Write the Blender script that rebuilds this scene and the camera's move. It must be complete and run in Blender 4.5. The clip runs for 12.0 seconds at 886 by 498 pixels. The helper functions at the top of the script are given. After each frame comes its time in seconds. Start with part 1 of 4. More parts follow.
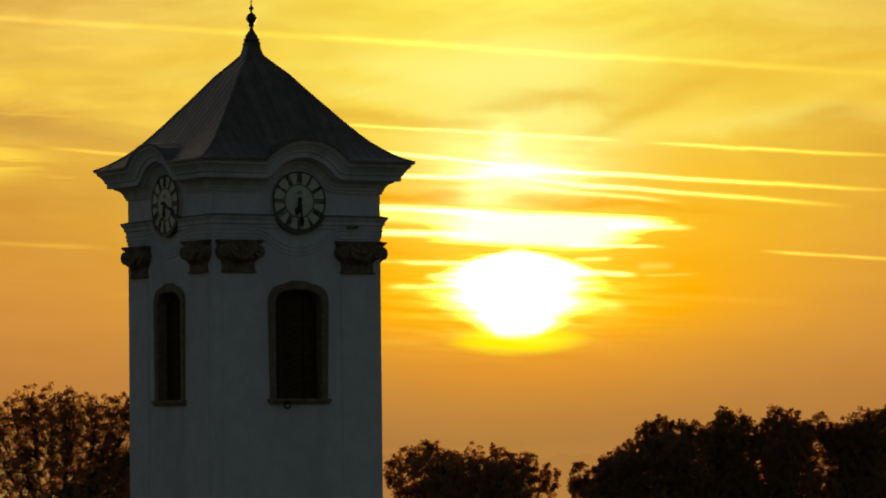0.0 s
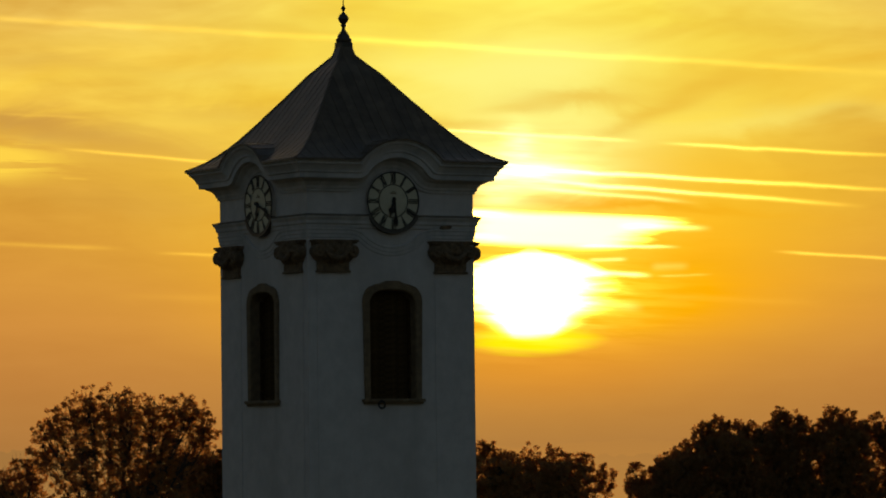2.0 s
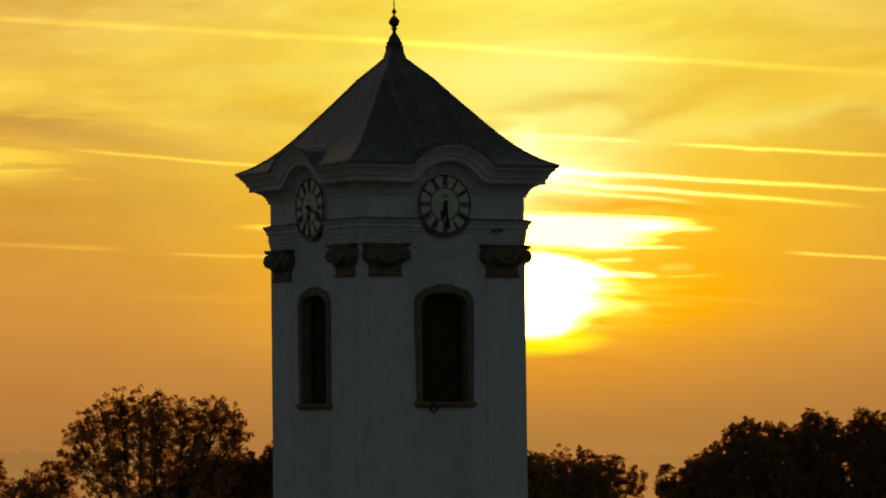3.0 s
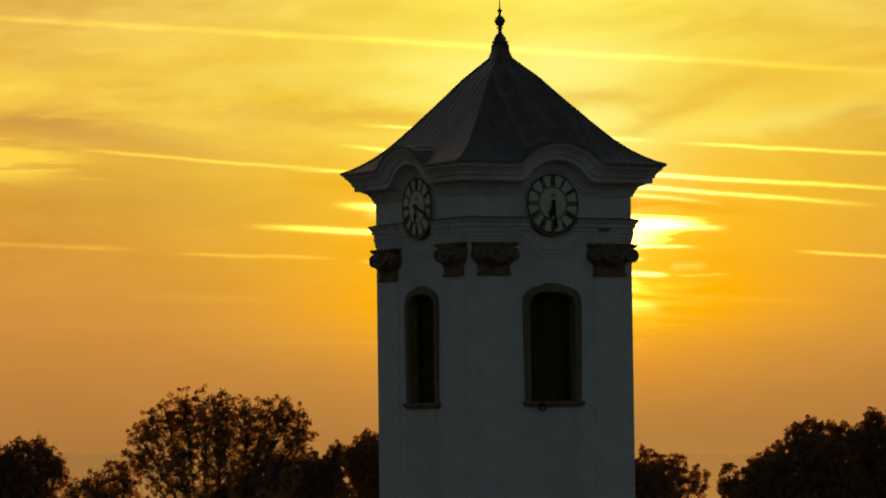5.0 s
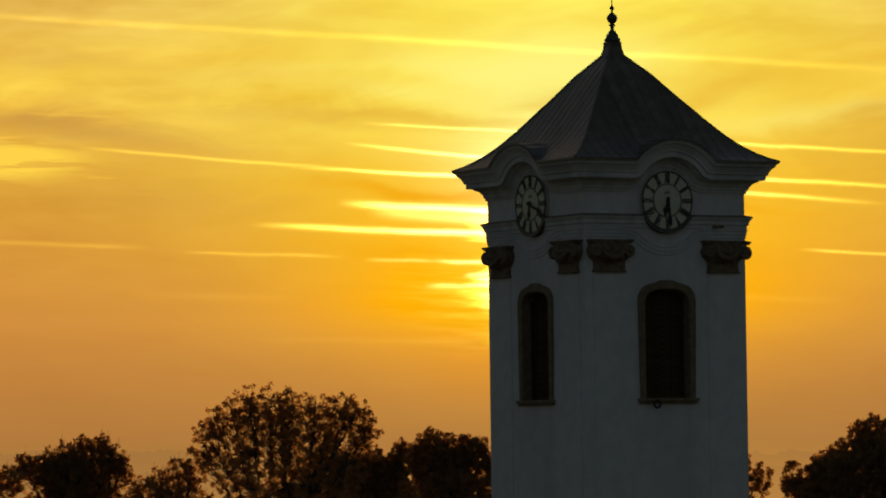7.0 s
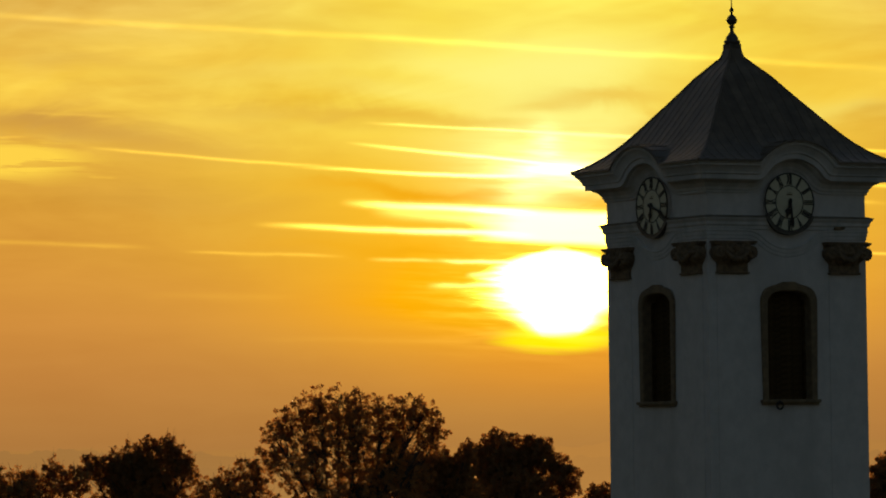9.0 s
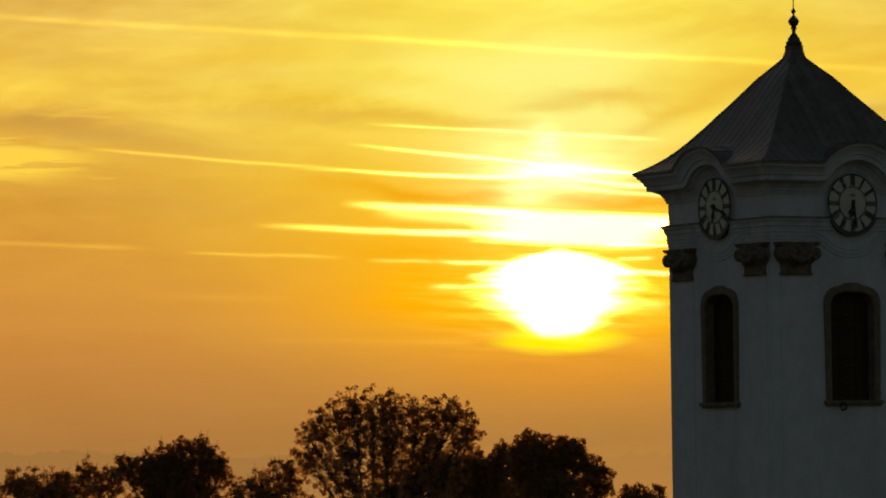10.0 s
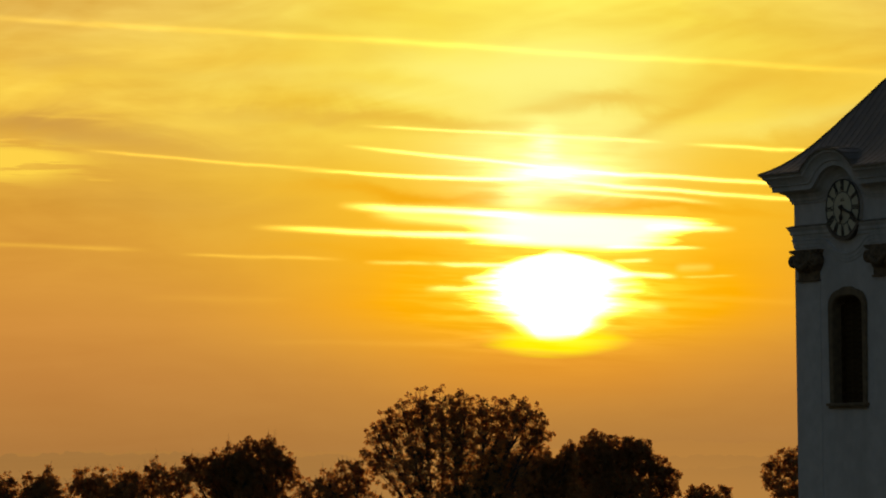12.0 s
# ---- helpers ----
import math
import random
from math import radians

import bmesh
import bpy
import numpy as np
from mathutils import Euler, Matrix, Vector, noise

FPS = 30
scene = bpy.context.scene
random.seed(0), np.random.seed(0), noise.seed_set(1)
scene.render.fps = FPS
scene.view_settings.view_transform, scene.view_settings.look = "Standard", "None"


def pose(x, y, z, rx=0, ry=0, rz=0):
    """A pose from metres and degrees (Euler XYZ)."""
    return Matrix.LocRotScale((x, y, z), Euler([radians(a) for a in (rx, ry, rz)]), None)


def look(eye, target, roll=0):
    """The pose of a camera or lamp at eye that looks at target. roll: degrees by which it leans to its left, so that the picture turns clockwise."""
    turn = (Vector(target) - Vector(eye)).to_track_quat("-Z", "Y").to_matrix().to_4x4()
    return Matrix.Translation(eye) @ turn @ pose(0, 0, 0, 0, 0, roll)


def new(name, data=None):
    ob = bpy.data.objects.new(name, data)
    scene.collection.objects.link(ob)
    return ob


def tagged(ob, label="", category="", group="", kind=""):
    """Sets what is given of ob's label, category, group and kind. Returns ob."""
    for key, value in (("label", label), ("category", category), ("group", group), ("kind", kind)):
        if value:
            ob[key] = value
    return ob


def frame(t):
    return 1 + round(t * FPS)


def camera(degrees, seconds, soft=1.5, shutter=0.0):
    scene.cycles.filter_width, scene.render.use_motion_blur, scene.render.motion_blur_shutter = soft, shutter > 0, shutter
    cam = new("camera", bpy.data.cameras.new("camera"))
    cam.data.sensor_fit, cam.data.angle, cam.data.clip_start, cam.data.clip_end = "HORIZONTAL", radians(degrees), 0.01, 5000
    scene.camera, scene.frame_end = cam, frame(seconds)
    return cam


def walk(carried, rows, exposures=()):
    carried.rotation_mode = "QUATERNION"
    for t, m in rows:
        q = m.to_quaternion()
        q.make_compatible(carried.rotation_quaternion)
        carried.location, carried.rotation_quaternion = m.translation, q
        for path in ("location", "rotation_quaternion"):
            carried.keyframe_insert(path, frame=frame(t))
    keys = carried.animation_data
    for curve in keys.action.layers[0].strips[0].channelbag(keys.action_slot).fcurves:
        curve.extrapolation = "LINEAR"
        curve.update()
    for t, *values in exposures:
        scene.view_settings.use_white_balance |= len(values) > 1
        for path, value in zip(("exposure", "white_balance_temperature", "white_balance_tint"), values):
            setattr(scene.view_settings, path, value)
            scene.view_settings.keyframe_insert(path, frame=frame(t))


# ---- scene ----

# A church tower against a hazy sunset, seen through a long lens from a drone that slides sideways.
EYE = 18.0
cam = camera(11.264, 12.0, soft=1.9)
ROWS = [
    (0.0, -0.857, -142.973, 0.000, -2.763, 2.591, 0.625),
    (0.5, -1.450, -142.889, 0.010, -2.714, 2.598, 0.647),
    (1.0, -2.085, -142.870, 0.008, -2.671, 2.598, 0.679),
    (1.5, -2.704, -142.860, -0.005, -2.625, 2.600, 0.691),
    (2.0, -3.344, -142.843, 0.005, -2.581, 2.602, 0.676),
    (2.5, -4.009, -142.817, 0.066, -2.542, 2.602, 0.671),
    (3.0, -4.745, -142.768, 0.105, -2.494, 2.611, 0.680),
    (5.0, -7.763, -142.713, 0.128, -2.348, 2.607, 0.762),
    (5.5, -8.517, -142.713, 0.118, -2.311, 2.601, 0.769),
    (6.0, -9.403, -142.691, 0.114, -2.300, 2.594, 0.764),
    (6.5, -10.238, -142.659, 0.135, -2.276, 2.591, 0.770),
    (7.0, -11.138, -142.656, 0.133, -2.263, 2.587, 0.768),
    (9.0, -14.902, -142.758, 0.230, -2.232, 2.583, 0.754),
    (9.5, -15.872, -142.752, 0.230, -2.235, 2.595, 0.774),
    (10.0, -16.892, -142.790, 0.254, -2.232, 2.596, 0.761),
    (10.5, -17.904, -142.827, 0.250, -2.243, 2.599, 0.763),
    (11.0, -18.951, -142.853, 0.249, -2.245, 2.609, 0.767),
    (11.5, -19.992, -142.925, 0.253, -2.256, 2.613, 0.736),
    (12.0, -21.066, -142.973, 0.235, -2.266, 2.621, 0.690),
]
walk(cam, [(t, pose(x, y, EYE + z, 90 + pitch, 0, yaw) @ pose(0, 0, 0, 0, 0, -roll)) for t, x, y, z, yaw, pitch, roll in ROWS])

# ---- sky and sun ----
SUN_AZ, SUN_EL = 3.79, 2.02     # degrees right of +y, degrees above the horizon


class V:
    """A number inside a node tree, with arithmetic."""
    tree = None

    def __init__(self, socket):
        self.s = socket

    @staticmethod
    def op(kind, *args, clamp=False):
        n = V.tree.nodes.new("ShaderNodeMath")
        n.operation, n.use_clamp = kind, clamp
        for i, a in enumerate(args):
            if isinstance(a, V):
                V.tree.links.new(a.s, n.inputs[i])
            else:
                n.inputs[i].default_value = a
        return V(n.outputs[0])

    def __add__(self, o): return V.op("ADD", self, o)
    def __radd__(self, o): return V.op("ADD", o, self)
    def __sub__(self, o): return V.op("SUBTRACT", self, o)
    def __rsub__(self, o): return V.op("SUBTRACT", o, self)
    def __mul__(self, o): return V.op("MULTIPLY", self, o)
    def __rmul__(self, o): return V.op("MULTIPLY", o, self)
    def __truediv__(self, o): return V.op("DIVIDE", self, o)


def clamp01(v): return V.op("ADD", v, 0.0, clamp=True)


def gauss(q):
    """exp(-q), for q already squared."""
    return V.op("POWER", 2.718281828, q * -1.0)


def smooth(v, a, b):
    n = V.tree.nodes.new("ShaderNodeMapRange")
    n.interpolation_type = "SMOOTHSTEP"
    V.tree.links.new(v.s, n.inputs["Value"])
    n.inputs["From Min"].default_value, n.inputs["From Max"].default_value = a, b
    return V(n.outputs["Result"])


def vec(x, y, z):
    n = V.tree.nodes.new("ShaderNodeCombineXYZ")
    for i, a in enumerate((x, y, z)):
        if isinstance(a, V):
            V.tree.links.new(a.s, n.inputs[i])
        else:
            n.inputs[i].default_value = a
    return n.outputs[0]


def fbm(x, y, z=0.0, detail=5.0, rough=0.55, distort=0.0):
    n = V.tree.nodes.new("ShaderNodeTexNoise")
    n.inputs["Scale"].default_value, n.inputs["Detail"].default_value = 1.0, detail
    n.inputs["Roughness"].default_value, n.inputs["Distortion"].default_value = rough, distort
    V.tree.links.new(vec(x, y, z), n.inputs["Vector"])
    return V(n.outputs[0])


def mixc(f, a, b, kind="MIX"):
    """Colour mix; a and b are sockets or colours."""
    n = V.tree.nodes.new("ShaderNodeMix")
    n.data_type, n.blend_type, n.clamp_factor = "RGBA", kind, True
    for sock, val in ((n.inputs[0], f), (n.inputs[6], a), (n.inputs[7], b)):
        if isinstance(val, V):
            V.tree.links.new(val.s, sock)
        elif isinstance(val, (int, float)):
            sock.default_value = val
        elif isinstance(val, tuple):
            sock.default_value = (*val, 1.0)
        else:
            V.tree.links.new(val, sock)
    return n.outputs[2]


def lin(r, g, b):
    """An 8-bit screen colour as linear light."""
    return tuple((c / 255 / 12.92) if c < 11 else ((c / 255 + 0.055) / 1.055) ** 2.4 for c in (r, g, b))


def ramp(v, stops, ease="LINEAR"):
    n = V.tree.nodes.new("ShaderNodeValToRGB")
    n.color_ramp.interpolation = ease
    e = n.color_ramp.elements
    while len(e) < len(stops):
        e.new(0.5)
    for el, (p, c) in zip(e, stops):
        el.position, el.color = p, (*c, 1.0)
    V.tree.links.new(v.s, n.inputs[0])
    return n.outputs[0]


def node_group(name, sockets, formula):
    """A node group of numbers in, one number out."""
    group = bpy.data.node_groups.new(name, "ShaderNodeTree")
    for k in sockets:
        group.interface.new_socket(k, in_out="INPUT", socket_type="NodeSocketFloat")
    group.interface.new_socket("value", in_out="OUTPUT", socket_type="NodeSocketFloat")
    outer, V.tree = V.tree, group
    inside = group.nodes.new("NodeGroupInput")
    result = formula(*(V(inside.outputs[k]) for k in sockets))
    group.links.new(result.s, group.nodes.new("NodeGroupOutput").inputs[0])
    V.tree = outer
    return group


def call_group(group, *args):
    n = V.tree.nodes.new("ShaderNodeGroup")
    n.node_tree = group
    for sock, a in zip(n.inputs, args):
        if isinstance(a, V):
            V.tree.links.new(a.s, sock)
        else:
            sock.default_value = a
    return V(n.outputs[0])


def ease(v, a, b):
    """Smoothstep from a to b, where a and b are numbers in the tree too."""
    q = V.op("DIVIDE", v - a, b - a, clamp=True)
    return q * q * (3.0 - 2.0 * q)


def soft_stroke(az, el, tear, a, e, run, rise, length, width, amp):
    along = ((az - a) * run + (el - e) * rise) * length
    across = ((el - e) * run - (az - a) * rise + tear) * width
    return gauss(along * along + across * across) * amp


def thin_trail(az, el, sway, a0, e0, a1, slope, sharp, amp):
    off = el - e0 - slope * (az - a0) + sway
    return gauss(off * off * sharp) * ease(az, a0, a0 + 0.25 * (a1 - a0)) * ease(az, a1, a1 - 0.3 * (a1 - a0)) * amp


def build_sky():
    world = bpy.data.worlds.new("sunset_sky")
    world.use_nodes = True
    tree = V.tree = world.node_tree
    tree.nodes.clear()
    sky = tree.nodes.new("ShaderNodeTexSky")
    sky.sky_type, sky.sun_disc = "NISHITA", False
    sky.sun_elevation, sky.sun_rotation = radians(SUN_EL), radians(SUN_AZ)
    sky.dust_density, sky.ozone_density, sky.altitude = 2.0, 1.7, 100.0
    open_sky = mixc(1.0, sky.outputs[0], (SKY_GAIN,) * 3, "MULTIPLY")

    co = tree.nodes.new("ShaderNodeTexCoord")
    sep = tree.nodes.new("ShaderNodeSeparateXYZ")
    tree.links.new(co.outputs["Generated"], sep.inputs[0])
    dx, dy, dz = (V(o) for o in sep.outputs)
    az = V.op("ARCTAN2", dx, dy) * (180 / math.pi)
    el = V.op("ARCSINE", dz) * (180 / math.pi)
    ax = az - SUN_AZ
    ey = el - SUN_EL
    # wisps sag gently in long streaks
    w1 = fbm(az * 0.30, el * 2.2, 1.3, 6, 0.6, 0.3)
    w2 = fbm(az * 0.55 + 7.0, el * 1.3 + az * 0.08, 4.1, 5, 0.55, 0.8)
    w3 = fbm(az * 1.4, el * 9.0 + az * 0.5, 9.7, 4, 0.6)

    # haze layer by height: dull ochre at the horizon, orange, a dusky band, then yellow cirrostratus
    level = clamp01((el + (w2 - 0.5) * 0.8 * smooth(el, 1.5, 4.0)) / 8.0)
    deg = 1 / 8.0
    col = ramp(level, [(0.0, lin(174, 120, 61)), (0.5 * deg, lin(184, 125, 60)), (1.0 * deg, lin(194, 130, 60)),
                       (1.7 * deg, lin(209, 141, 61)), (2.4 * deg, lin(214, 147, 58)), (3.3 * deg, lin(220, 158, 57)),
                       (3.9 * deg, lin(223, 164, 61)), (4.2 * deg, lin(226, 172, 68)), (4.45 * deg, lin(240, 190, 70)),
                       (4.75 * deg, lin(249, 202, 72)), (5.1 * deg, lin(243, 195, 76)), (5.6 * deg, lin(229, 181, 80)),
                       (1.0, lin(214, 172, 96))])
    # light and dark stripes of thin cloud
    stripe = (w1 - 0.5) * 0.55 + (w2 - 0.5) * 0.35 + (w3 - 0.5) * 0.14 * smooth(el, 1.0, 3.0)
    amount = 0.30 + 0.75 * smooth(el, 1.6, 4.0)
    shade = stripe * amount
    col = mixc(1.0, col, vec(1.0 + 0.7 * shade, 1.0 + shade, 1.0 + 1.4 * shade), "MULTIPLY")
    # glow of the veiled sun: pale yellow above, deep orange round it
    up = (ax + 0.1) * (ax + 0.1) / 14.0 + (ey - 2.9) * (ey - 2.9) / 6.0
    col = mixc(clamp01(gauss(up) * (0.70 + 1.0 * w2)), col, lin(255, 229, 82))
    swirl = fbm(az * 0.40 + el * 0.55, el * 1.5 - az * 0.30, 6.6, 3.5, 0.52, 0.5)
    lift = (swirl - 0.5) * smooth(el, 3.4, 4.6)
    col = mixc(1.0, col, vec(1.0 + 0.35 * lift, 1.0 + 0.75 * lift, 1.0 + 1.5 * lift), "MULTIPLY")
    # broad veils and dusky banks of high cloud, torn by the wisps
    stroke = node_group("soft_stroke", ("az", "el", "tear", "a", "e", "run", "rise", "length", "width", "amp"), soft_stroke)
    frayed = (w2 - 0.5) * 0.45 + (w1 - 0.5) * 0.2 + (swirl - 0.5) * 0.25

    def veil(strokes, power):
        q = None
        for a0, e0, a1, e1, wide, amp in strokes:
            run, rise = a1 - a0, e1 - e0
            size = math.hypot(run, rise)
            g = call_group(stroke, az, el, frayed, (a0 + a1) / 2, (e0 + e1) / 2, run / size, rise / size, 1.6 / size, 1 / wide, amp)
            q = g if q is None else q + g
        return clamp01(q * (1.0 - power * 0.5 + power * swirl))

    low = ax * ax / 8.0 + (ey - 0.02) * (ey - 0.02) / (0.50 + 1.2 * smooth(ey, -0.2, 0.9))
    col = mixc(clamp01(gauss(low) * (1.40 + 0.8 * w1)), col, lin(255, 170, 0))
    wisp = fbm(az * 0.7 + 3.0, el * 8.5 + az * 0.45, 2.2, 3.5, 0.6, 0.25)
    ring = ax * ax / 1.7 + (ey - 0.05) * (ey - 0.05) / 0.28
    col = mixc(clamp01(gauss(ring) * (0.1 + 1.9 * wisp)), col, lin(255, 226, 8))

    amber = ax * ax / 11.0 + (ey - 1.15) * (ey - 1.15) / 0.9
    col = mixc(gauss(amber) * 0.85, col, lin(254, 190, 4))
    under = ax * ax / 4.5 + (ey + 0.85) * (ey + 0.85) / 0.30
    col = mixc(gauss(under) * 0.60, col, lin(232, 145, 38))
    pale = (ax + 0.05) * (ax + 0.05) / 1.9 + (el - 4.15) * (el - 4.15) / 1.25
    col = mixc(clamp01(gauss(pale) * (0.38 + 0.95 * swirl)), col, lin(255, 247, 135))
    col = mixc(veil(LIGHT_VEILS, 1.0), col, lin(255, 244, 128))
    col = mixc(veil(DUSK_BANKS, 1.2), col, mixc(smooth(az, -2.0, 3.0), lin(206, 154, 70), lin(233, 178, 50)))
    col = mixc(veil(AMBER_BANKS, 0.6), col, lin(243, 168, 8))

    # contrails: from and to in degrees, half width, brightness
    total = None
    trail = node_group("thin_trail", ("az", "el", "sway", "a0", "e0", "a1", "slope", "sharp", "amp"), thin_trail)
    sway = (w2 - 0.5) * 0.08 + (wisp - 0.5) * 0.022
    for a0, e0, a1, e1, wide, amp in STREAKS + NEAR_SUN + SUN_WINGS:
        g = call_group(trail, az, el, sway, a0, e0, a1, (e1 - e0) / (a1 - a0), 1 / (wide * wide), amp)
        total = g if total is None else total + g
    near = 0.75 + 1.9 * gauss(ax * ax / 5.0 + (ey - 1.0) * (ey - 1.0) / 3.0)
    heat = gauss(ax * ax / 6.0 + (ey - 1.0) * (ey - 1.0) / 3.0)
    total = total * near * (0.25 + 0.9 * w3 + 0.6 * wisp)
    col = mixc(1.0, col, vec(total * 0.85, total * (0.62 + 0.12 * heat), total * (0.05 + 0.26 * heat)), "ADD")
    # a bright torn patch of cirrus
    px, py = az + 3.3, el - 3.77
    patch = gauss(px * px / 0.8 + py * py / 0.045) * (0.35 + 0.9 * smooth(wisp, 0.38, 0.52))
    col = mixc(clamp01(patch * 1.35), col, lin(255, 210, 72))

    # the blown-out sun itself, cut and smeared by bars of cloud; it falls off from white through yellow to orange
    bars = fbm(az * 0.8 + 1.7, el * 9.0 + az * 0.45, 5.2, 5, 0.62, 0.35)
    wob = (wisp - 0.5) * 1.5
    tear = (bars - 0.5) * 3.6 + wob * 0.5
    sx = ax + 0.08
    half = V(ramp(clamp01((ey + 0.62) * (1 / 1.2)), [(p, (w,) * 3) for p, w in SUN_SHAPE]))
    rim = V.op("ABSOLUTE", sx) / half * (1.0 - tear * 0.34 * smooth(ey, -0.62, 0.05))
    fall = gauss((rim * rim - 1.0) * 2.3)
    core = V.op("MINIMUM", fall * 8.0, 14.0) * smooth(ey - sx * sx * 0.25 + tear * 0.02, -0.60, -0.49) * smooth(ey + sx * sx * 0.3 + tear * 0.03, 0.60, 0.46)
    aura = gauss(sx * sx / 1.5 + (ey + 0.05) * (ey + 0.05) / 0.25) * (0.05 + 1.5 * smooth(bars * 0.6 + wisp * 0.4, 0.38, 0.64))
    rag = tear * 0.35
    mid = el - 2.89 + 0.058 * (az - 2.89)
    v = mid * (1 / 0.205)
    body = smooth(V.op("ABSOLUTE", v + rag * 0.25), 1.25, 0.70) * smooth(az + rag * 0.5, 2.50, 3.25) * smooth(az - 0.42 * v + rag * 0.55, 5.45, 4.75)
    fringe = gauss((ax - 0.1) * (ax - 0.1) / 2.4 + mid * mid / 0.13) * (0.2 + 1.3 * bars)
    foot = smooth(sx * sx / 0.62 + (ey + 0.60) * (ey + 0.60) / 0.030 + wob * 0.9 + tear * 0.2, 1.7, 0.1)
    up1, up2, up3 = el - 3.56 + 0.06 * (az - 3.7), el - 3.90, el - 3.30
    spot = (gauss((az - 3.72) * (az - 3.72) / 0.34 + up1 * up1 / 0.022) * 1.5 + gauss((az - 3.56) * (az - 3.56) / 0.035 + up2 * up2 / 0.05) * 0.75
            + gauss((az - 3.28) * (az - 3.28) / 0.09 + up3 * up3 / 0.05) * 0.55 + gauss((az - 3.6) * (az - 3.6) / 0.75 + (el - 3.62) * (el - 3.62) / 0.16) * 0.42) * (0.45 + 1.1 * smooth(wisp, 0.3, 0.65))
    blaze = core + body * 9.0 + aura * 0.6 + fringe * 0.30
    col = mixc(clamp01(foot), col, lin(255, 238, 0))
    col = mixc(1.0, col, mixc(1.0, vec(blaze, blaze, blaze), (1.0, 0.62, 0.09), "MULTIPLY"), "ADD")
    col = mixc(1.0, col, mixc(1.0, vec(spot, spot, spot), (0.8, 0.67, 0.36), "MULTIPLY"), "ADD")

    # away from the sun the haze gives way to the open evening sky
    far = V.op("SQRT", ax * ax * 0.35 + ey * ey)
    col = mixc(smooth(far, 8.0, 34.0), col, open_sky)
    bg = tree.nodes.new("ShaderNodeBackground")
    tree.links.new(col, bg.inputs[0])
    out = tree.nodes.new("ShaderNodeOutputWorld")
    tree.links.new(bg.outputs[0], out.inputs[0])
    scene.world = world


SKY_GAIN = 0.138
STREAKS = [
    (-4.81, 5.70, 3.70, 5.14, 0.036, 0.26), (0.4, 5.36, 9.23, 4.69, 0.036, 0.28),
    (-2.53, 3.95, 1.07, 3.62, 0.020, 0.60), (0.21, 3.66, 3.52, 3.45, 0.022, 0.80),
    (-4.49, 2.78, -1.25, 2.63, 0.029, 0.22), (-1.17, 2.59, 1.10, 2.50, 0.022, 0.35),
    (1.20, 2.48, 2.28, 2.43, 0.022, 0.30), (6.72, 2.52, 8.84, 2.36, 0.018, 0.70),
    (-4.47, 4.09, -2.88, 4.04, 0.018, 0.30), (-3.17, 4.37, -1.73, 4.30, 0.018, 0.14),
    (-2.31, 3.55, -1.88, 3.53, 0.014, 0.15), (-1.8, 2.04, 0.6, 1.98, 0.045, 0.05), (-0.4, 1.47, 3.0, 1.40, 0.035, 0.04), (5.2, 1.95, 7.6, 1.85, 0.045, 0.04), (5.26, 3.92, 8.86, 3.66, 0.022, 0.80),
]
NEAR_SUN = [
    (1.17, 4.21, 3.84, 4.03, 0.0158, 0.55), (3.12, 4.07, 5.21, 3.94, 0.0216, 0.35), (0.94, 3.96, 3.91, 3.61, 0.0201, 1),
    (0.66, 3.63, 3.91, 3.45, 0.0201, 0.6), (3.55, 3.39, 5.92, 3.14, 0.0251, 0.35), (-0.28, 2.93, 3.54, 2.73, 0.032, 1.5),
    (0.87, 3.19, 3.54, 3.02, 0.040, 1.5), (1.23, 3.09, 3.11, 2.92, 0.0647, 0.45), (3.20, 3.64, 8.88, 3.23, 0.023, 1.1),
    (3.56, 3.48, 8.09, 3.06, 0.0244, 0.9),
]
SUN_WINGS = [
    (4.76, 2.88, 6.06, 2.81, 0.0323, 0.9), (4.18, 2.63, 5.66, 2.60, 0.018, 0.9), (2.09, 2.44, 3.53, 2.38, 0.0216, 0.9),
    (1.98, 2.11, 3.24, 2.12, 0.0287, 0.7), (4.32, 2.29, 5.29, 2.23, 0.0287, 1.2), (2.48, 2.24, 3.31, 2.28, 0.0287, 0.8),
    (4.32, 2.07, 4.86, 2.05, 0.0216, 0.7), (4.25, 1.90, 5.18, 1.83, 0.0503, 0.35), (4.40, 2.44, 4.97, 2.45, 0.0216, 0.4),
    (2.66, 1.87, 3.31, 1.79, 0.0503, 0.25), (5.19, 2.35, 5.76, 2.35, 0.0431, 0.16), (5.26, 2.23, 6.05, 2.23, 0.0144, 0.2),
]
LIGHT_VEILS = [
    (2.77, 4.86, 4.58, 5.01, 0.273, 0.9), (3.27, 4.06, 4.78, 3.96, 0.201, 0.7), (3.56, 4.29, 4.57, 4.24, 0.0862, 0.7),
    (5.72, 4.15, 7.93, 4.30, 0.158, 0.34), (2.61, 3.78, 4.92, 3.52, 0.216, 0.6), (1.54, 5.01, 2.98, 4.71, 0.187, 0.35),
    (0.96, 4.62, 2.84, 4.46, 0.115, 0.35), (-1.20, 4.75, 1.11, 4.87, 0.158, 0.25),
]
